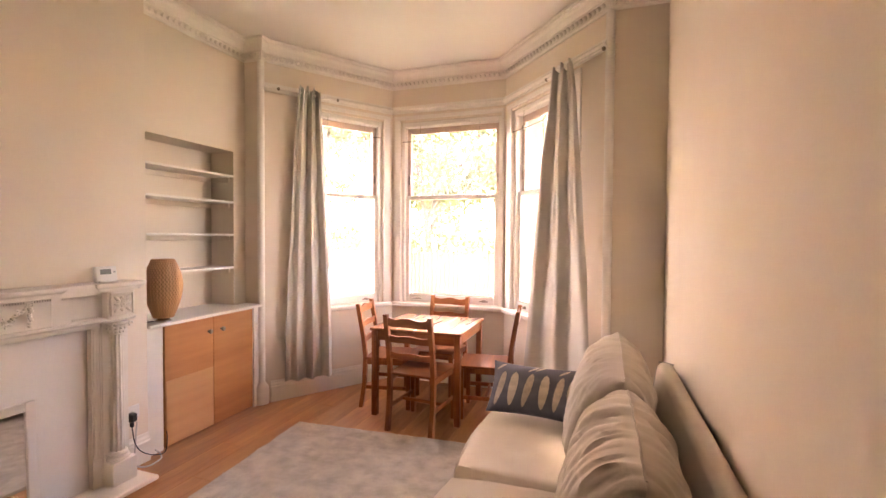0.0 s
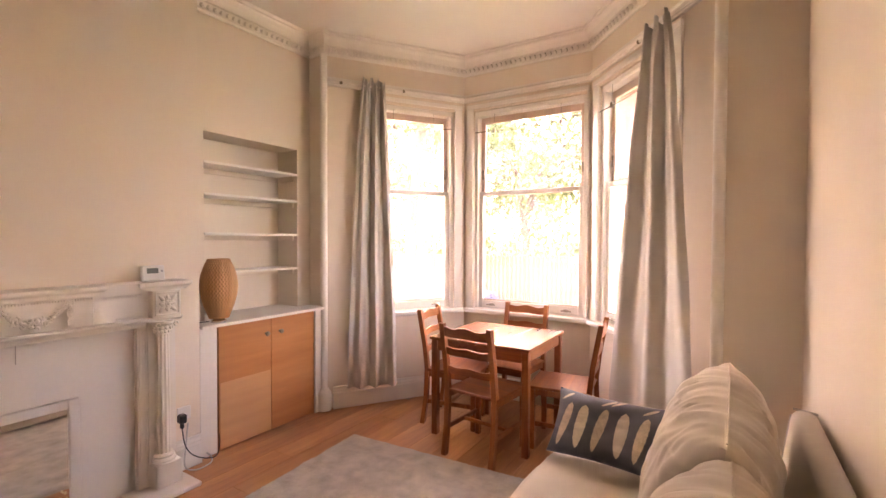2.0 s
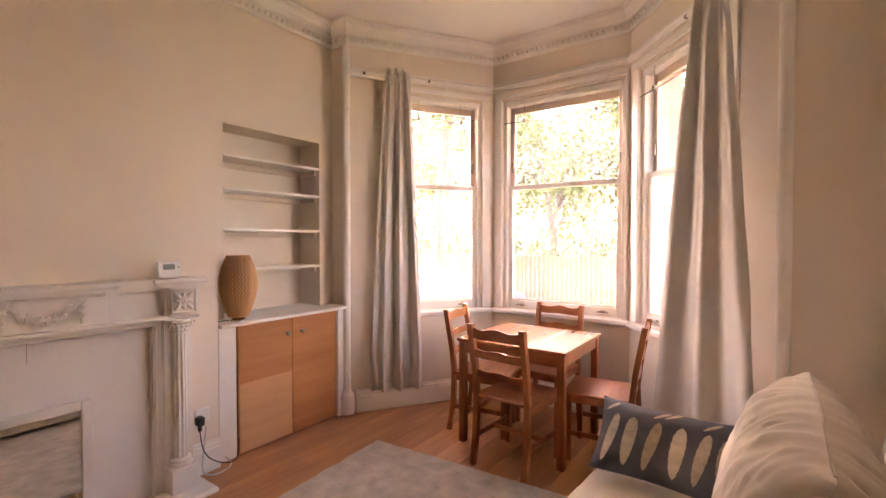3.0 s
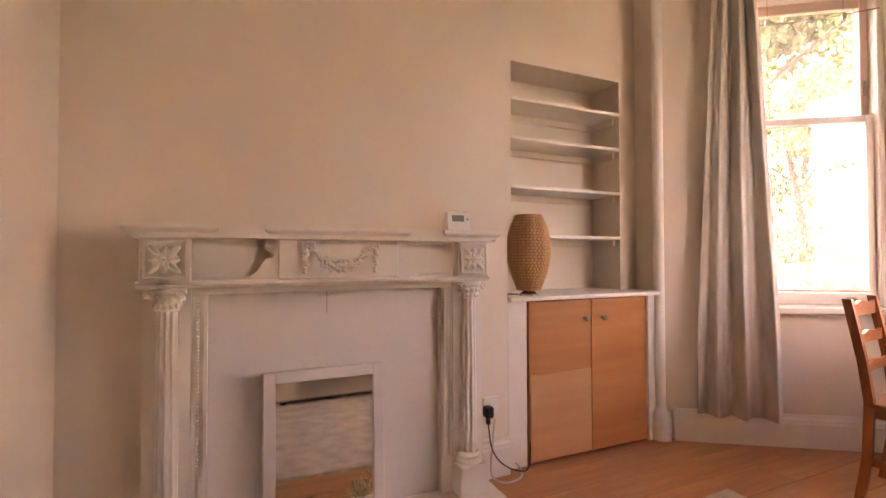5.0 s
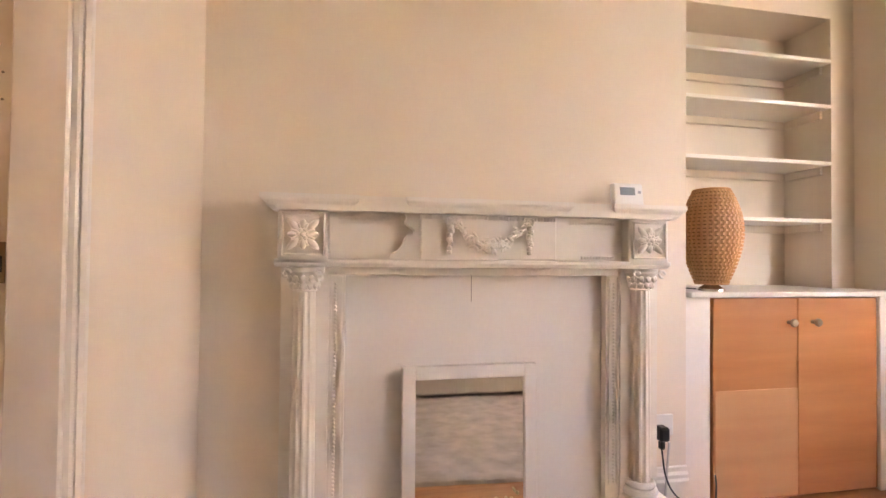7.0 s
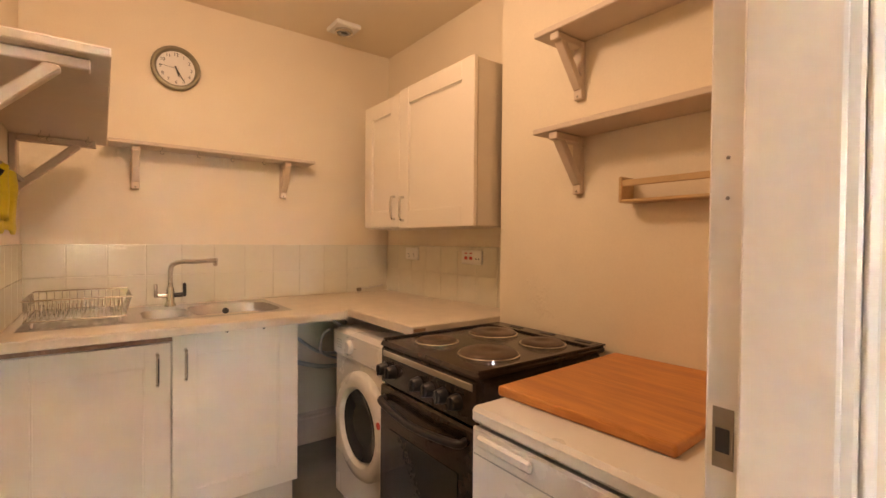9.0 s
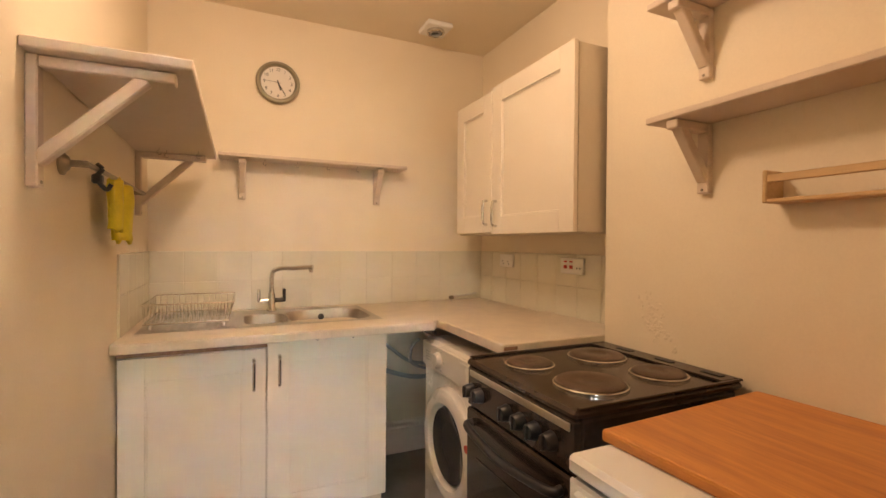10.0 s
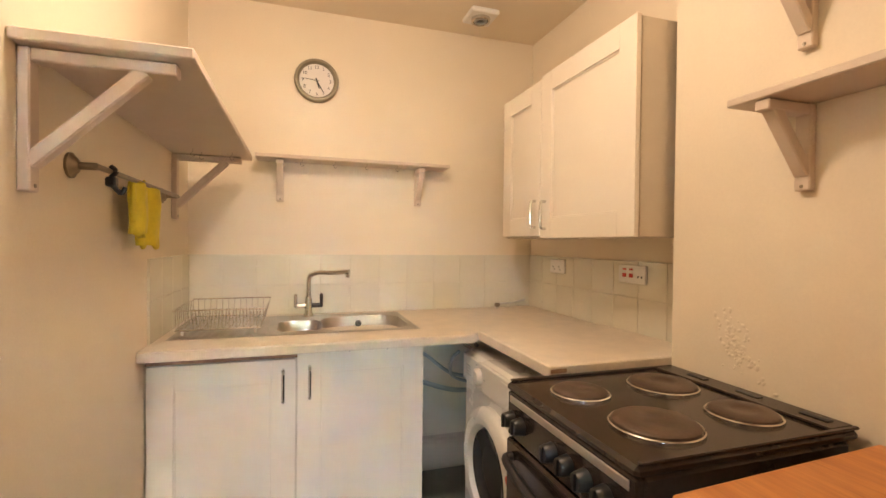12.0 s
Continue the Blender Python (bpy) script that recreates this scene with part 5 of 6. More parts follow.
def washing_machine():
    X = -1.305
    t = thing("washing_machine", (-1.6, -1.0, 0), "white front-loading washing machine under the worktop", "washing machine")
    Y0, Y1 = -1.335, -0.735
    pbox("body", (-1.86, X, Y0, Y1, 0.012, 0.825), APPL, t, 0.012)
    pbox("control_panel", (X + 0.0005, X + 0.014, Y0 + 0.005, Y1 - 0.005, 0.70, 0.815), APPL, t, 0.006)
    pbox("drawer", (X + 0.0145, X + 0.018, Y1 - 0.20, Y1 - 0.02, 0.715, 0.80), APPL, t, 0.002)
    bm = bmesh.new()
    lathe(bm, [(0.034, 0), (0.032, 0.014), (0.026, 0.02), (0, 0.021)], 24, Matrix.Translation((X + 0.0145, Y0 + 0.19, 0.757)) @ Matrix.Rotation(radians(90), 4, "Y"))
    part("programme_dial", bm, APPL, t, "round white dial", True)
    bm = bmesh.new()
    for k in range(6):
        a = k * math.pi / 3
        bx(bm, X + 0.0145, X + 0.0155, Y0 + 0.19 + 0.052 * math.cos(a) - 0.008, Y0 + 0.19 + 0.052 * math.cos(a) + 0.008, 0.757 + 0.046 * math.sin(a) - 0.002, 0.757 + 0.046 * math.sin(a) + 0.002)
    for k in range(4):
        bx(bm, X + 0.0145, X + 0.0155, Y0 + 0.05, Y0 + 0.10, 0.735 + 0.012 * k, 0.738 + 0.012 * k)
    part("panel_marks", bm, GREYP, t, "unreadable grey panel marks")
    c = Matrix.Translation((X + 0.0, (Y0 + Y1) / 2, 0.43)) @ Matrix.Rotation(radians(90), 4, "Y")
    bm = bmesh.new()
    lathe(bm, [(0.235, 0.0), (0.235, 0.018), (0.225, 0.032), (0.195, 0.040), (0.172, 0.036), (0.160, 0.02), (0.158, 0.002)], 48, c)
    dr = part("door_ring", bm, APPL, t, "round white porthole ring", True)
    bm = bmesh.new()
    lathe(bm, [(0.158, 0.006), (0.150, 0.022), (0.12, 0.012), (0.07, 0.002), (0, -0.0)], 40, c)
    part("door_glass", bm, DGLASS, dr, "dark curved porthole glass", True)
    bm = bmesh.new()
    lathe(bm, [(0.015, 0.0), (0.015, 0.003), (0, 0.0035)], 16, Matrix.Translation((X + 0.036, Y1 - 0.10, 0.50)) @ Matrix.Rotation(radians(90), 4, "Y"))
    part("red_sticker", bm, RED, dr, "small red sticker")
    bm = bmesh.new()
    for pts, r in (([(-1.30, -1.40, 0.80), (-1.27, -1.42, 0.76), (-1.30, -1.50, 0.66), (-1.45, -1.62, 0.58), (-1.6, -1.7, 0.52)], 0.007), ([(-1.112, -1.62, 0.64), (-1.2, -1.62, 0.60), (-1.36, -1.62, 0.55), (-1.55, -1.64, 0.54)], 0.012), ([(-1.112, -1.7, 0.78), (-1.22, -1.68, 0.72), (-1.36, -1.66, 0.62), (-1.55, -1.66, 0.60)], 0.009)):
        tube(bm, bend(pts), r, 8)
    part("hose", bm, GREYP, t, "grey hoses behind the machine", True)
    bm = bmesh.new()
    tube(bm, bend([(X - 0.02, Y0 + 0.02, 0.827), (X + 0.01, Y0 + 0.0, 0.85), (X - 0.03, Y0 - 0.02, 0.86), (X - 0.05, Y0 + 0.01, 0.835)]), 0.008, 8)
    part("clamp", bm, BRASS, t, "small metal clamp on the top edge")


washing_machine()


def cooker():
    X, XB, Y0, Y1 = -1.185, -1.735, -0.650, -0.135
    t = thing("electric_cooker", (-1.45, -0.35, 0), "black freestanding electric cooker with four solid plates", "cooker")
    pbox("body", (XB, X - 0.012, Y0 + 0.002, Y1 - 0.002, 0.03, 0.868), ENAMEL, t, 0.006)
    hob = pbox("hob", (XB - 0.02, X + 0.012, Y0 - 0.004, Y1 + 0.004, 0.869, 0.893), ENAMEL, t, 0.008, "scuffed black enamel hob")
    for d in ((XB - 0.02, X + 0.0, Y0 - 0.004, Y0 + 0.008), (XB - 0.02, X + 0.0, Y1 - 0.008, Y1 + 0.004), (XB - 0.02, XB + 0.05, Y0 + 0.008, Y1 - 0.008)):
        pbox("hob_rim", (*d, 0.8935, 0.900), ENAMEL, hob, 0.002)
    for y in (-0.52, -0.36, -0.2):
        pbox("vent_slot", (XB + 0.0, XB + 0.02, y - 0.03, y + 0.03, 0.9005, 0.902), BLACKP, hob, 0)
    for x, y, r in ((-1.315, -0.505, 0.075), (-1.575, -0.497, 0.092), (-1.345, -0.274, 0.096), (-1.592, -0.269, 0.078)):
        bm = bmesh.new()
        mm = Matrix.Translation((x, y, 0.893))
        lathe(bm, [(r - 0.006, 0.0005), (r - 0.006, 0.010), (r - 0.012, 0.014), (r * 0.35, 0.0145), (r * 0.3, 0.012), (0, 0.012)], 40, mm)
        pl = part("hotplate", bm, PLATE, hob, "worn cast iron plate", True)
        bm = bmesh.new()
        lathe(bm, [(r + 0.002, 0.0), (r + 0.002, 0.005), (r - 0.001, 0.007), (r - 0.004, 0.005), (r - 0.004, 0.0008)], 40, mm)
        part("ring", bm, CHROME, hob, "chrome trim ring", True)
    pbox("fascia", (X - 0.0115, X + 0.008, Y0, Y1, 0.745, 0.8685), ENAMEL, t, 0.004)
    pbox("trim_strip", (X + 0.0085, X + 0.013, Y0 + 0.02, Y1 - 0.015, 0.842, 0.862), STEEL, t, 0.002, "speckled steel strip")
    for y in (Y0 + 0.03, Y0 + 0.085, Y0 + 0.24, Y0 + 0.305, Y0 + 0.37, Y0 + 0.435):
        bm = bmesh.new()
        lathe(bm, [(0.024, 0), (0.022, 0.012), (0.019, 0.026), (0.017, 0.028), (0, 0.028)], 20, Matrix.Translation((X + 0.0085, y, 0.797)) @ Matrix.Rotation(radians(90), 4, "Y"))
        bx(bm, X + 0.034, X + 0.042, y - 0.004, y + 0.004, 0.778, 0.816, bev=0.002)
        part("knob", bm, BLACKP, t, "black control knob", True)
    dr = pbox("oven_door", (X - 0.0115, X + 0.014, Y0 + 0.003, Y1 - 0.003, 0.18, 0.74), ENAMEL, t, 0.006, "black oven door")
    pbox("oven_glass", (X + 0.0145, X + 0.017, Y0 + 0.07, Y1 - 0.07, 0.26, 0.60), DGLASS, dr, 0.001, "dark oven window")
    bm = bmesh.new()
    tube(bm, bend([(X + 0.012, Y0 + 0.04, 0.70), (X + 0.04, Y0 + 0.06, 0.695), (X + 0.05, (Y0 + Y1) / 2, 0.68), (X + 0.04, Y1 - 0.06, 0.695), (X + 0.012, Y1 - 0.04, 0.70)]), 0.012, 10)
    part("door_handle", bm, BLACKP, dr, "curved black handle", True)
    pbox("lower_drawer", (X - 0.0115, X + 0.012, Y0 + 0.003, Y1 - 0.003, 0.035, 0.175), ENAMEL, t, 0.006)
    for y in (Y0 + 0.05, Y1 - 0.05):
        for x in (XB + 0.06, X - 0.06):
            bm = bmesh.new()
            lathe(bm, [(0.02, 0), (0.02, 0.03)], 10, Matrix.Translation((x, y, 0)))
            part("foot", bm, BLACKP, t)


cooker()


def fridge():
    X = -1.095
    Y0, Y1 = -0.06, 0.49
    t = thing("undercounter_fridge", (-1.4, 0.2, 0), "white undercounter fridge beside the cooker", "fridge")
    pbox("body", (-1.68, X - 0.05, Y0 + 0.004, Y1 - 0.004, 0.02, 0.807), APPL, t, 0.004)
    pbox("lid", (-1.69, X + 0.006, Y0, Y1, 0.812, 0.852), APPL, t, 0.010)
    pbox("gasket", (X - 0.049, X - 0.012, Y0 + 0.006, Y1 - 0.006, 0.03, 0.800), GREYP, t, 0)
    dr = pbox("door", (X - 0.0115, X, Y0, Y1, 0.03, 0.803), APPL, t, 0.006)
    pbox("grip", (X + 0.0005, X + 0.016, Y0 + 0.03, Y0 + 0.20, 0.765, 0.792), APPL, dr, 0.006, "moulded white grip")
    pbox("badge", (X + 0.0005, X + 0.002, Y1 - 0.10, Y1 - 0.045, 0.762, 0.774), GREYP, dr, 0, "small grey badge")
    pbox("groove", (X + 0.0003, X + 0.0012, Y0 + 0.01, Y1 - 0.01, 0.738, 0.741), GREYP, dr, 0)
    bm = bmesh.new()
    bx(bm, -0.285, 0.285, -0.22, 0.22, 0, 0.026, bev=0.006, seg=2, m=Matrix.Translation((-1.485, 0.135, 0.8525)) @ Matrix.Rotation(radians(3), 4, "Z"))
    solid("chopping_board", bm, BOARD, "thick bamboo chopping board lying on the fridge", "chopping board")


fridge()


def wall_cabinet():
    t = thing("wall_cabinet", (-1.8, -1.2, 1.31), "white wall cabinet with two framed doors", "wall cabinet")
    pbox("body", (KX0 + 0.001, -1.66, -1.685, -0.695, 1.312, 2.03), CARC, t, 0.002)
    r = Matrix.Rotation(radians(90), 4, "Z")
    shaker("cabinet_door", t, 0.385, 0.700, Matrix.Translation((-1.640, -1.687, 1.322)) @ r, 0.345, 0.10)
    shaker("cabinet_door", t, 0.600, 0.722, Matrix.Translation((-1.637, -1.292, 1.312)) @ r, 0.045, 0.10)


wall_cabinet()


def bracket(parent, m, d, h):
    """A triangular wooden bracket: x out from the wall, z down from the shelf."""
    bm = bmesh.new()
    bx(bm, 0.0005, 0.022, -0.018, 0.018, -h, 0, bev=0.003, m=m)
    br = part("bracket", bm, SHELFW, parent, "painted triangular bracket")
    pbox("arm", (0.0225, d, -0.018, 0.018, -0.026, -0.001), SHELFW, br, 0.003, "", m)
    bm = bmesh.new()
    L = math.hypot(d * 0.72, h * 0.72)
    a = math.atan2(h * 0.72, d * 0.72)
    bx(bm, 0, L, -0.016, 0.016, -0.014, 0.014, bev=0.003, m=m @ Matrix.Translation((0.015, 0, -h * 0.80)) @ Matrix.Rotation(-a, 4, "Y"))
    part("brace", bm, SHELFW, br)
    for k in (0.07, 0.9):
        bm = bmesh.new()
        lathe(bm, [(0.0045, 0), (0.004, 0.0015), (0, 0.001)], 10, m @ Matrix.Translation((0.0222, 0, -h + h * k * 0.3 + 0.006)) @ Matrix.Rotation(radians(90), 4, "Y"))
        part("screw", bm, BRASS, br, "small screw head")


def hooks(parent, places):
    for p in places:
        bm = bmesh.new()
        p = Vector(p)
        tube(bm, [p, p + Vector((0, 0, -0.012))] + [p + Vector((0.008 * math.sin(a), 0, -0.022 + 0.010 * math.cos(a))) for a in (0.6, 1.4, 2.2, 3.0, 3.8, 4.4)], 0.0016, 5)
        part("cup_hook", bm, CHROME, parent, "small cup hook")


EXW = KX1 - 0.004
t = thing("wall_shelf", (-0.25, -1.1, 1.66), "deep painted shelf on triangular brackets", "shelf", "kitchen shelves")
pbox("board", (-0.402, EXW - 0.001, -1.735, -0.515, 1.652, 1.675), SHELFW, t, 0.003)
ml = Matrix.Rotation(radians(180), 4, "Z")
for y in (-0.565, -1.665):
    bracket(t, Matrix.Translation((EXW, y, 1.651)) @ ml, 0.27, 0.275)
hooks(t, [(-0.20, -1.52, 1.652), (-0.34, -1.55, 1.652), (-0.22, -1.58, 1.652)])
t = thing("wall_shelf", (-0.9, -1.9, 1.69), "narrow painted shelf over the sink", "shelf", "kitchen shelves")
pbox("board", (-1.385, -0.405, KY + 0.001, -1.815, 1.690, 1.708), SHELFW, t, 0.003)
for x in (-0.515, -1.235):
    bracket(t, Matrix.Translation((x, KY, 1.689)) @ Matrix.Rotation(radians(90), 4, "Z"), 0.11, 0.20)
hooks(t, [(-0.62 - 0.16 * i, -1.84, 1.690) for i in range(4)])
for z in (1.625, 1.965):
    t = thing("wall_shelf", (-1.7, 0.1, z), "painted plank shelf on wooden brackets over the cooker", "shelf", "kitchen shelves")
    pbox("board", (KR + 0.001, -1.612, -0.345, 0.50, z, z + 0.020), SHELFW, t, 0.003)
    for y in (-0.26, 0.42):
        bracket(t, Matrix.Translation((KR, y, z - 0.001)), 0.155, 0.205)

t = thing("spice_rack", (-1.77, 0.1, 1.40), "pale beech spice rack on the kitchen wall", "spice rack")
for y in (-0.06, 0.34):
    pbox("end", (KR + 0.001, KR + 0.075, y, y + 0.012, 1.372, 1.455), SPICE, t, 0.003)
pbox("base", (KR + 0.001, KR + 0.075, -0.0475, 0.3395, 1.372, 1.382), SPICE, t, 0.002)
pbox("rail", (KR + 0.064, KR + 0.074, -0.0475, 0.3395, 1.423, 1.443), SPICE, t, 0.002)


def towel_rail():
    t = thing("towel_rail", (-0.1, -1.0, 1.46), "bronze rail with a clip on the kitchen wall", "rail")
    x = EXW - 0.055
    for y in (-0.76, -1.50):
        bm = bmesh.new()
        lathe(bm, [(0.030, 0), (0.030, 0.006), (0.022, 0.010), (0.018, 0.016), (0.009, 0.02), (0.009, 0.055), (0, 0.06)], 20, Matrix.Translation((EXW, y, 1.458)) @ Matrix.Rotation(radians(-90), 4, "Y"))
        part("rose", bm, BRASS, t, "round stepped wall rose", True)
    bm = bmesh.new()
    tube(bm, [(x, -0.745, 1.458), (x, -1.515, 1.458)], 0.007, 10)
    part("bar", bm, BRASS, t)
    bm = bmesh.new()
    tube(bm, bend([(x, -0.84, 1.472), (x - 0.012, -0.84, 1.458), (x, -0.84, 1.44), (x - 0.006, -0.845, 1.42), (x - 0.02, -0.85, 1.405), (x - 0.03, -0.85, 1.42)]), 0.006, 8)
    bx(bm, x - 0.012, x + 0.012, -0.86, -0.835, 1.42, 1.445, bev=0.004)
    part("clip_hook", bm, BLACKP, t, "dark metal clip")
    for k, (y, dz, w) in enumerate(((-1.05, 0.165, 0.050), (-1.16, 0.20, 0.062))):
        bm = bmesh.new()
        n = 18
        rows = []
        for j in range(n + 1):
            v = j / n
            if v < 0.45:
                z = 1.468 - (0.45 - v) / 0.45 * dz * 0.8
                xo = 0.013
            else:
                z = 1.468 - (v - 0.45) / 0.55 * dz
                xo = -0.013
            row = []
            for i in range(9):
                u = -1 + i / 4
                row.append(bm.verts.new((x + xo + 0.010 * noise.noise(Vector((u * 2, v * 4, k * 5))) + (0.016 if v > 0.45 else -0.004) * (math.cos(u * 2.2 + k) - 0.6) * -1, y + u * w * (0.85 + 0.35 * abs(v - 0.45)) + 0.008 * noise.noise(Vector((v * 5, k, u))), z + 0.006 * noise.noise(Vector((u * 3, v * 2, k))) - (0.012 * (i % 3 == 0) if j == n else 0))))
            rows.append(row)
        for a, b in zip(rows, rows[1:]):
            for i in range(8):
                bm.faces.new((a[i], a[i + 1], b[i + 1], b[i]))
        g = solid("rubber_glove", bm, YELLOW, "yellow rubber glove draped over the rail", "rubber glove", group="gloves on the rail", smooth=True)
        g.modifiers.new("rubber", "SOLIDIFY").thickness = 0.010


towel_rail()


def clock():
    c = Vector((-0.690, KY, 2.120))
    m = Matrix.Translation(c) @ Matrix.Rotation(radians(-90), 4, "X")
    t = thing("wall_clock", c, "round wall clock with a white face and bronze rim", "clock")
    bm = bmesh.new()
    lathe(bm, [(0.110, 0.001), (0.112, 0.02), (0.106, 0.032), (0.096, 0.034), (0.088, 0.026), (0.086, 0.014)], 48, m)
    part("rim", bm, CLOCKR, t, "rounded bronze rim", True)
    bm = bmesh.new()
    lathe(bm, [(0.087, 0.002), (0.087, 0.014), (0, 0.0142)], 40, m)
    face = part("face", bm, CLOCKF, t, "white dial")
    for k in range(1, 13):
        cu = bpy.data.curves.new("numeral", "FONT")
        cu.body, cu.size, cu.align_x, cu.align_y, cu.extrude = str(k), 0.024, "CENTER", "CENTER", 0.0004
        tmp = bpy.data.objects.new("numeral", cu)
        me = bpy.data.meshes.new_from_object(tmp)
        bpy.data.objects.remove(tmp)
        me.materials.append(INK)
        a = math.pi / 2 - k * math.pi / 6
        ob = new("numeral", me)
        ob.parent = face
        ob.matrix_basis = Matrix.Translation(c) @ Matrix.Rotation(radians(180), 4, "Z") @ Matrix.Rotation(radians(90), 4, "X") @ Matrix.Translation((0.069 * math.cos(a), 0.069 * math.sin(a), 0.0155))
    fm = Matrix.Translation(c) @ Matrix.Rotation(radians(180), 4, "Z") @ Matrix.Rotation(radians(90), 4, "X")
    for nm, ang, L, w in (("hour_hand", -162, 0.042, 0.0030), ("minute_hand", -150, 0.062, 0.0022), ("second_hand", 85, 0.066, 0.0008)):
        bm = bmesh.new()
        bx(bm, -w, w, -0.012, L, 0.017, 0.018, m=fm @ Matrix.Rotation(radians(ang), 4, "Z"))
        part(nm, bm, INK, t)


clock()


def sockets():
    t = thing("double_socket", (KX0, -1.04, 1.16), "white double socket with red rocker switches", "socket")
    pbox("face_plate", (KX0 + 0.010, KX0 + 0.022, -1.125, -0.965, 1.125, 1.20), WHITEP, t, 0.003)
    for y in (-1.085, -1.045):
        pbox("rocker", (KX0 + 0.0225, KX0 + 0.026, y - 0.011, y + 0.011, 1.150, 1.166), RED, t, 0.001, "red rocker")
        pbox("neon", (KX0 + 0.0225, KX0 + 0.025, y - 0.010, y + 0.010, 1.180, 1.187), RED, t, 0)
    for y in (-1.005, -0.985):
        pbox("pin_slot", (KX0 + 0.0225, KX0 + 0.0232, y - 0.004, y + 0.004, 1.150, 1.158), BLACKP, t, 0)
    t = thing("wall_socket", (KX0, -1.62, 1.16), "white socket on the tiled wall", "socket")
    pbox("face_plate", (KX0 + 0.010, KX0 + 0.02, -1.69, -1.55, 1.13, 1.205), WHITEP, t, 0.003)
    for y, z in ((-1.655, 1.165), (-1.645, 1.15), (-1.60, 1.165), (-1.59, 1.15)):
        pbox("pin_slot", (KX0 + 0.0205, KX0 + 0.0212, y - 0.003, y + 0.003, z - 0.004, z + 0.004), BLACKP, t, 0)
    t = thing("wall_switch", (KR, 0.22, 1.12), "white switch box on the kitchen wall", "switch")
    pbox("box", (KR + 0.001, KR + 0.03, 0.235, 0.305, 1.11, 1.185), WHITEP, t, 0.005)
    pbox("rocker", (KR + 0.0305, KR + 0.034, 0.26, 0.28, 1.13, 1.165), WHITEP, t, 0.002)
    t = thing("ceiling_vent", (-1.52, -1.71, KC), "small white round extractor vent on the kitchen ceiling", "vent")
    pbox("plate", (-1.58, -1.43, -1.775, -1.625, KC - 0.028, KC - 0.001), WHITEP, t, 0.006)
    for r in (0.050, 0.034):
        bm = bmesh.new()
        lathe(bm, [(r, -0.028), (r, -0.042), (r - 0.006, -0.046), (r - 0.012, -0.042), (r - 0.012, -0.0285)], 28, Matrix.Translation((-1.505, -1.70, KC)))
        part("ring", bm, GREYP if r < 0.04 else CHROME, t, smooth=True)
    t = thing("pipe_stub", (-1.70, -1.86, CT), "short capped pipe with a tap on the worktop", "pipe")
    bm = bmesh.new()
    tube(bm, bend([(-1.70, -1.88, CT + 0.001), (-1.70, -1.88, CT + 0.02), (-1.715, -1.875, CT + 0.028), (-1.80, -1.90, CT + 0.03), (-1.90, -1.93, CT + 0.04)]), 0.006, 8)
    part("pipe", bm, WIREW, t, smooth=True)
    bm = bmesh.new()
    bx(bm, -1.715, -1.685, -1.89, -1.865, CT + 0.012, CT + 0.034, bev=0.006)
    part("tap_head", bm, BRASS, t)
    t = thing("ceiling_light", (-0.75, -0.55, KC), "round kitchen ceiling light with a lit bulb", "ceiling light")
    bm = bmesh.new()
    lathe(bm, [(0.05, -0.001), (0.05, -0.02), (0.012, -0.03), (0.012, -0.08), (0.02, -0.09), (0.02, -0.12)], 20, Matrix.Translation((-0.75, -0.55, KC)))
    part("holder", bm, WHITEP, t, smooth=True)


sockets()
rnd = random.Random(5)
bm = bmesh.new()
for i in range(90):
    y, z = rnd.gauss(-0.44, 0.032), rnd.gauss(1.01, 0.032)
    z -= (y + 0.44) * 0.8
    r = rnd.uniform(0.003, 0.008)
    bmesh.ops.create_icosphere(bm, subdivisions=1, radius=1, matrix=Matrix.Translation((KR + 0.0005, y, z)) @ Matrix.Rotation(rnd.uniform(0, 3), 4, "X") @ Matrix.Diagonal((0.0016, r * 1.4, r * 0.9, 1)))
solid("blistered_paint_patch", bm, KWALL, "blistered flaking paint on the wall above the cooker", "wall damage", "stuff", smooth=True)

# ---- outside ----
slab("ground", [(-400, 400, 5.0, 800, -1.0, -0.78)], GRASS, "rough grass outside the bay window", "ground")
slab("road", [(-60, 60, 9.6, 14.4, -0.779, -0.76)], ROADM, "grey asphalt street outside the window", "road")


def leaves(bm, c, r, n, size, rnd, squash=0.8):
    for i in range(n):
        v = Vector((rnd.gauss(0, 1), rnd.gauss(0, 1), rnd.gauss(0, 1))).normalized() * r * rnd.uniform(0.45, 1.0)
        p = c + Vector((v.x, v.y, v.z * squash))
        a = Euler((rnd.uniform(0, 6), rnd.uniform(0, 6), rnd.uniform(0, 6))).to_matrix()
        s = size * rnd.uniform(0.6, 1.3)
        vs = [bm.verts.new(p + a @ Vector(q)) for q in ((-s, 0, 0), (0, -s * 0.45, s * 0.1), (s, 0, 0), (0, s * 0.45, s * 0.1))]
        bm.faces.new(vs)


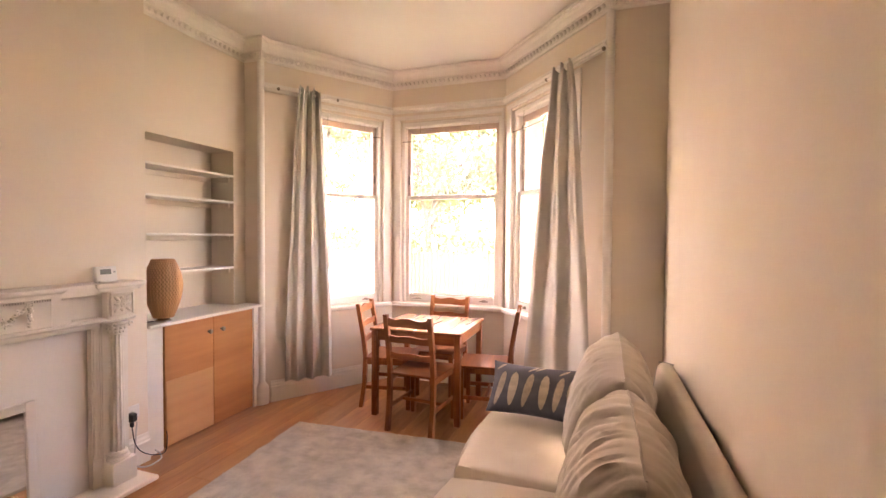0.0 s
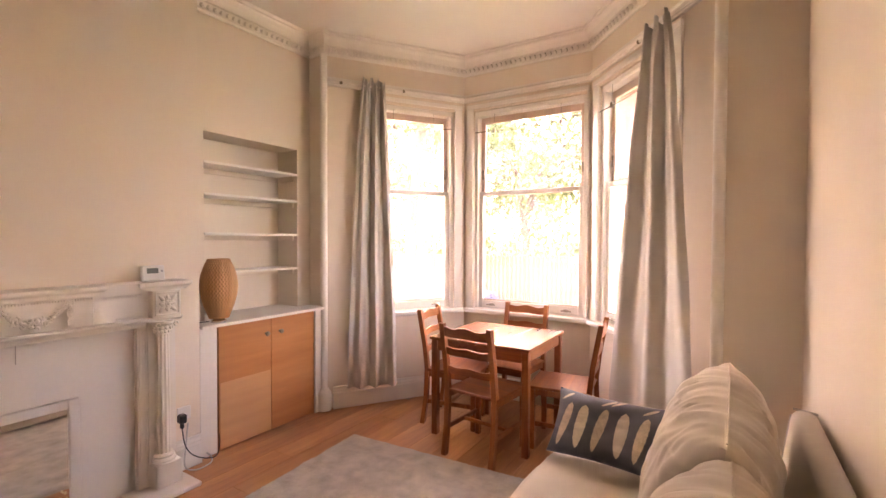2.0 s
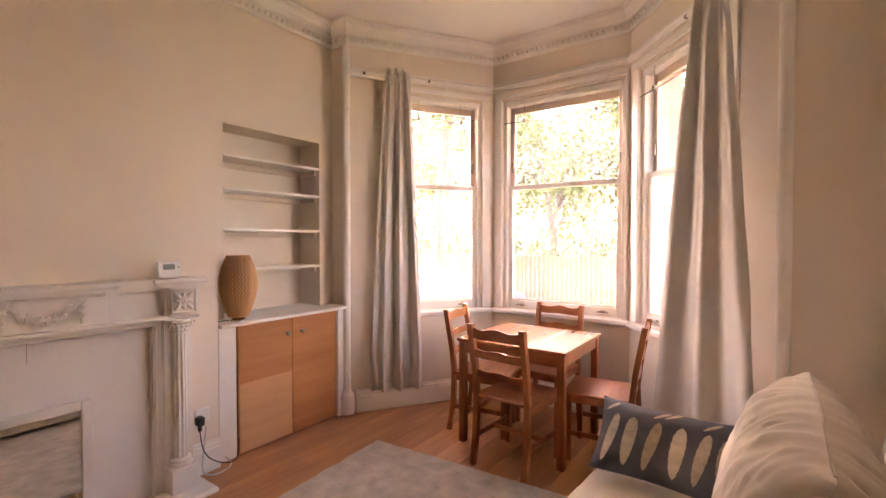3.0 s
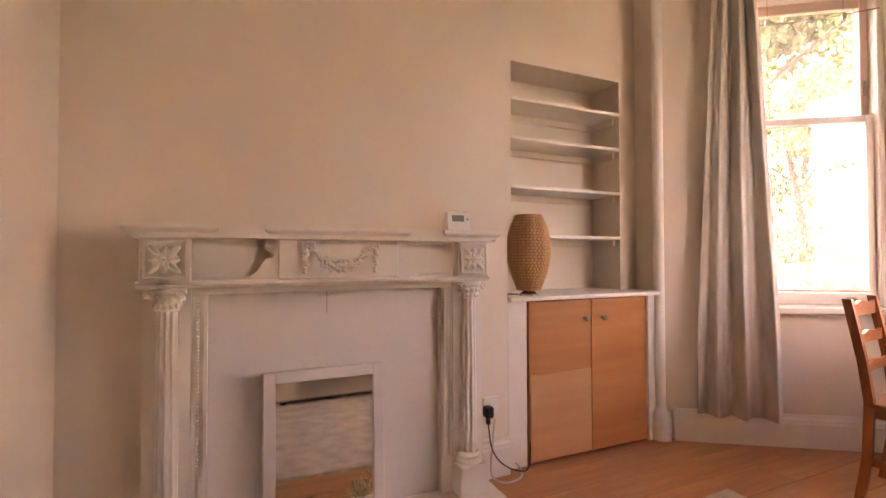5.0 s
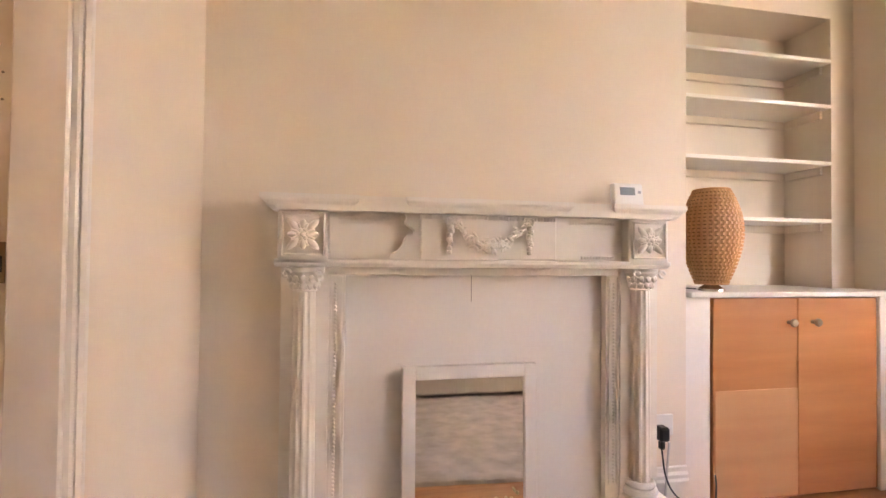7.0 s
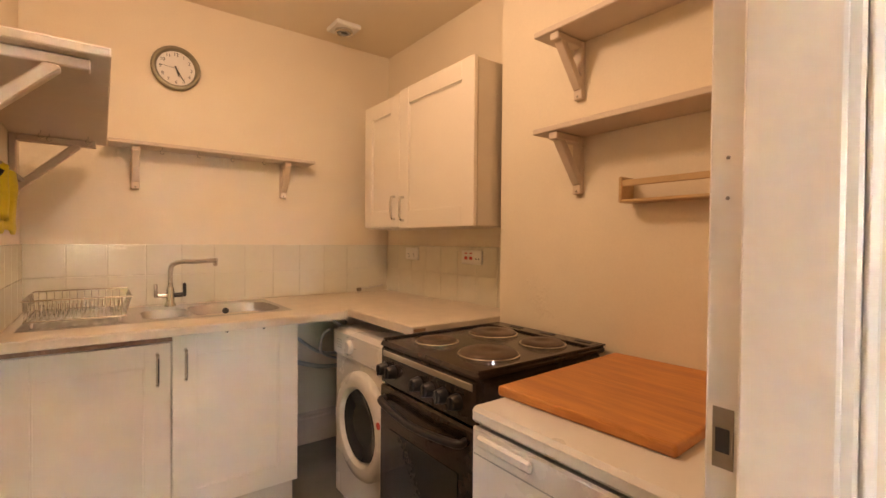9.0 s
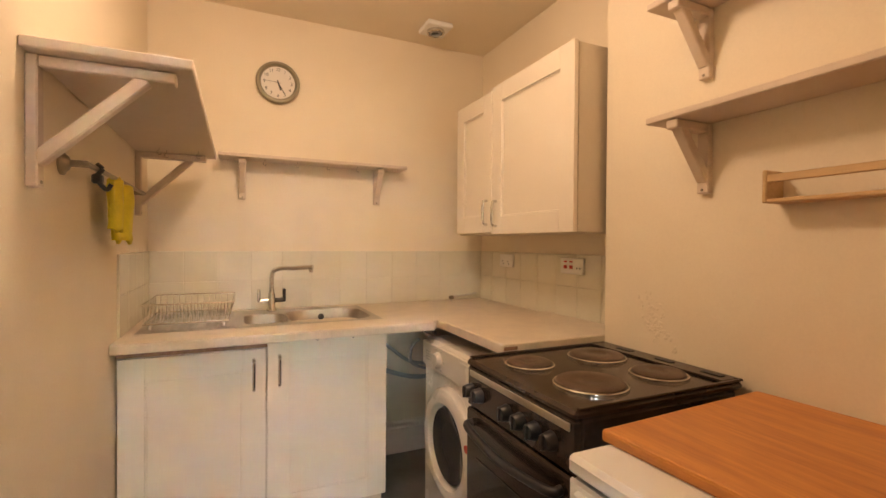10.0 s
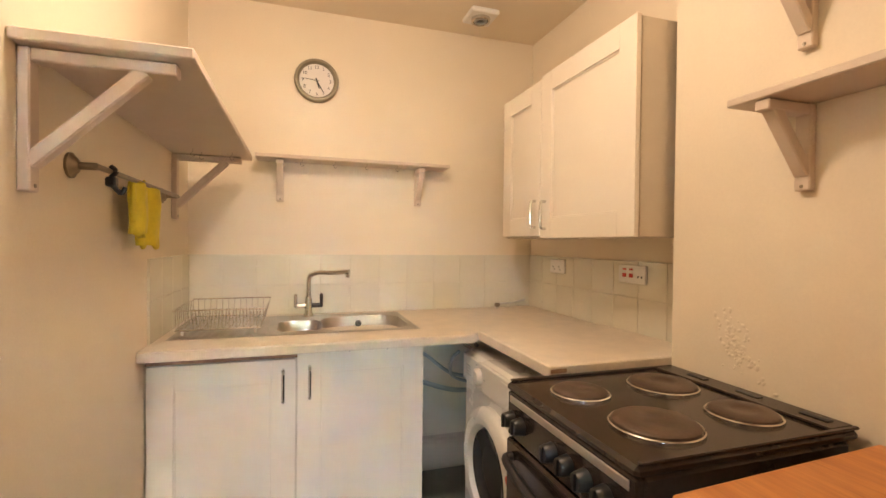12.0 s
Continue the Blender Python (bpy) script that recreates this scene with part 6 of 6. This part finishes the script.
def tree(x, y, h, seed):
    rnd = random.Random(seed)
    t = thing("tree", (x, y, -0.78), "leafy green tree across the street", "tree", "trees across the street")
    bm = bmesh.new()
    top = Vector((x + rnd.uniform(-0.4, 0.4), y, h * 0.6))
    pts = bend([(x, y, -0.78), (x + 0.1, y, h * 0.2), top])
    for i, (a, b) in enumerate(zip(pts, pts[1:])):
        tube(bm, [a, b], 0.2 - 0.010 * i, 8)
    tips = []
    for k in range(9):
        a = rnd.uniform(0, 6.28)
        s = Vector((x + 0.1, y, h * rnd.uniform(0.22, 0.55)))
        e = s + Vector((math.cos(a) * rnd.uniform(1.2, 2.4), math.sin(a) * rnd.uniform(1.0, 2.0), rnd.uniform(0.8, 2.2)))
        q = bend([s, (s + e) / 2 + Vector((0, 0, 0.25)), e], 3)
        for i, (c, d) in enumerate(zip(q, q[1:])):
            tube(bm, [c, d], 0.07 - 0.01 * i, 6)
        tips.append(e)
    part("trunk", bm, BARK, t)
    bm = bmesh.new()
    for e in tips + [top, top + Vector((0, 0, 1.2))]:
        for q in range(3):
            leaves(bm, e + Vector((rnd.gauss(0, 0.5), rnd.gauss(0, 0.5), rnd.gauss(0, 0.4))), rnd.uniform(0.6, 1.1), 170, 0.10, rnd)
    part("crown", bm, LEAF, t, "uneven green crown")


for i, (x, y, h) in enumerate(((-12.5, 16.5, 7.5), (-8.6, 18.0, 8.5), (-5.2, 16.6, 7.0), (-2.0, 18.5, 8.0), (1.2, 17.0, 7.4), (-16.5, 18.5, 8.2))):
    tree(x, y, h, 30 + i)
# added tree: its crown stands in the sun's path and shades the bay
tall = random.Random(9)
TX, TY = -7.0, 12.0
t = thing("street_tree", (TX, TY, -0.78), "tall leafy tree added to block the sun from the bay", "tree")
bm = bmesh.new()
tube(bm, bend([(TX, TY, -0.78), (TX + 0.1, TY, 2.0), (TX + 0.3, TY + 0.1, 4.5), (TX + 0.6, TY + 0.2, 6.6)]), 0.14, 8)
for k in range(10):
    a = k * 0.8
    tube(bm, bend([(TX + 0.4, TY + 0.1, 4.6 + 0.2 * k), (TX + 0.7 + 0.8 * math.cos(a), TY + 0.2 + 0.8 * math.sin(a), 5.4 + 0.25 * k), (TX + 0.9 + 1.7 * math.cos(a), TY + 0.3 + 1.4 * math.sin(a), 6.0 + 0.25 * k)], 3), 0.04, 6)
part("trunk", bm, BARK, t)
bm = bmesh.new()
for k in range(98):
    leaves(bm, Vector((TX + 0.9 + tall.gauss(0, 1.0), TY + 0.3 + tall.gauss(0, 0.8), 7.1 + tall.gauss(0, 0.8))), 0.9, 190, 0.11, tall)
part("crown", bm, LEAF, t, "dense green crown set in the sun's path")
bm = bmesh.new()
rnd = random.Random(77)
for i in range(90):
    x = -20 + i * 0.28
    leaves(bm, Vector((x, 15.4 + rnd.uniform(-0.2, 0.2), rnd.uniform(0.5, 1.6))), 0.75, 85, 0.09, rnd)
solid("hedge", bm, LEAFB, "thick green hedge behind the street fence", "hedge", "stuff")
bm = bmesh.new()
for i in range(16):
    leaves(bm, Vector((-3.6 + i * 0.22, 6.9 + rnd.uniform(-0.2, 0.2), rnd.uniform(-0.6, 0.15))), 0.4, 60, 0.06, rnd)
solid("front_shrub", bm, LEAFB, "low green shrubs under the bay window", "shrub", "stuff")
bm = bmesh.new()
for i in range(420):
    leaves(bm, Vector((rnd.uniform(-26, 32), 21 + rnd.uniform(-0.8, 0.8), rnd.uniform(0.0, 8.5))), 1.3, 120, 0.15, rnd)
solid("far_woodland", bm, LEAF, "bank of green trees closing the view behind the hedge", "woodland", "stuff")
fence = thing("fence", (-8, 14.8, -0.78), "brown timber board fence along the street", "fence")
bm = bmesh.new()
bx(bm, -0.07, 0.07, -0.012, 0.012, 0, 1.7, bev=0.004)
bd = mesh_of("board", bm, FENCEM)
for i in range(140):
    shared("board", bd, fence, Matrix.Translation((-19 + i * 0.152, 14.8, -0.77)))
for z in (-0.3, 0.6):
    pbox("rail", (-19.1, 2.3, 14.815, 14.85, z, z + 0.08), FENCEM, fence)


def car():
    t = thing("parked_car", (-5.8, 10.6, -0.76), "dark blue car parked at the kerb", "car")
    g = -0.76
    prof = [(-2.05, 0.35), (-2.1, 0.62), (-1.95, 0.85), (-1.35, 0.95), (-0.75, 1.38), (0.75, 1.42), (1.35, 1.02), (2.0, 0.88), (2.1, 0.6), (2.05, 0.35)]
    bm = bmesh.new()
    rows = []
    for yy, k in ((-0.85, 0.95), (-0.70, 1.0), (0.70, 1.0), (0.85, 0.95)):
        rows.append([bm.verts.new((-5.8 + x, 10.6 + yy * (0.85 if z > 1.1 else 1), g + 0.2 + (z - 0.2) * k)) for x, z in prof])
    for a, b in zip(rows, rows[1:]):
        for i in range(len(prof)):
            j = (i + 1) % len(prof)
            bm.faces.new((a[i], a[j], b[j], b[i]))
    bm.faces.new(rows[0]), bm.faces.new(rows[-1][::-1])
    part("body", bm, CARM, t, "glossy dark blue body")
    for y in (9.84, 11.34):
        bm = bmesh.new()
        for x0, x1 in ((-6.75, -5.85), (-5.78, -4.85)):
            bx(bm, x0, x1, y + 0.0, y + 0.02, g + 1.0, g + 1.30, bev=0.01)
        part("side_window", bm, DGLASS, t)
    for x in (-7.15, -4.5):
        for y in (9.78, 11.42):
            bm = bmesh.new()
            lathe(bm, [(0.31, -0.1), (0.31, 0.1)], 24, Matrix.Translation((x, y, g + 0.31)) @ Matrix.Rotation(radians(90), 4, "X"))
            w = part("wheel", bm, TYRE, t)
            bm = bmesh.new()
            lathe(bm, [(0.19, -0.11), (0.19, 0.11)], 16, Matrix.Translation((x, y, g + 0.31)) @ Matrix.Rotation(radians(90), 4, "X"))
            part("rim", bm, CHROME, w)


car()

# ---- many small pieces: floor boards and tiles ----
bm = bmesh.new()
bx(bm, -0.0945, 0.0945, -0.6495, 0.6495, -0.0115, 0.0, bev=0.0012)
plank = mesh_of("plank", bm, FLOORW)
k = 0
x = -1.9
while x < 1.55:
    y = -1.05 - (k % 3) * 0.43
    while y < 4.75:
        cy = y + 0.65
        inside = x > 0.05 or cy > 1.2
        if inside and not (cy > 4.3 and (x < -1.3 or x > 0.9)):
            shared("plank", plank, floor, Matrix.Translation((x, cy, 0)))
        y += 1.3
    x += 0.19
    k += 1
TW, TH = 0.155, 0.1535
bm = bmesh.new()
bx(bm, -TW / 2 + 0.001, TW / 2 - 0.001, 0, 0.008, -TH / 2 + 0.001, TH / 2 - 0.001, bev=0.0012)
tile = mesh_of("tile", bm, KTILE)
for nm, length, m in (("wall_tiles_south", KX1 - KX0 - 0.005, Matrix.Translation((KX1 - 0.004, KY, 0)) @ Matrix.Rotation(radians(180), 4, "Z") @ Matrix.Diagonal((1, -1, 1, 1))), ("wall_tiles_west", KS - KY, Matrix.Translation((KX0, KY, 0)) @ Matrix.Rotation(radians(90), 4, "Z") @ Matrix.Diagonal((1, -1, 1, 1))), ("wall_tiles_east", 0.62, Matrix.Translation((EXW, KY, 0)) @ Matrix.Rotation(radians(90), 4, "Z"))):
    bm = bmesh.new()
    bx(bm, 0, length, 0.0004, 0.0055, CT + 0.0, CT + 2 * TH + 0.001, m=m)
    base = solid(nm, bm, GROUT, "two rows of white glazed tiles with cream grout", "tiles", "structure")
    n = int(length / TW + 0.02)
    for j in range(2):
        for i in range(n):
            shared("tile", tile, base, m @ Matrix.Translation((TW * (i + 0.5), 0.001, CT + TH * (j + 0.5) + 0.0005)))
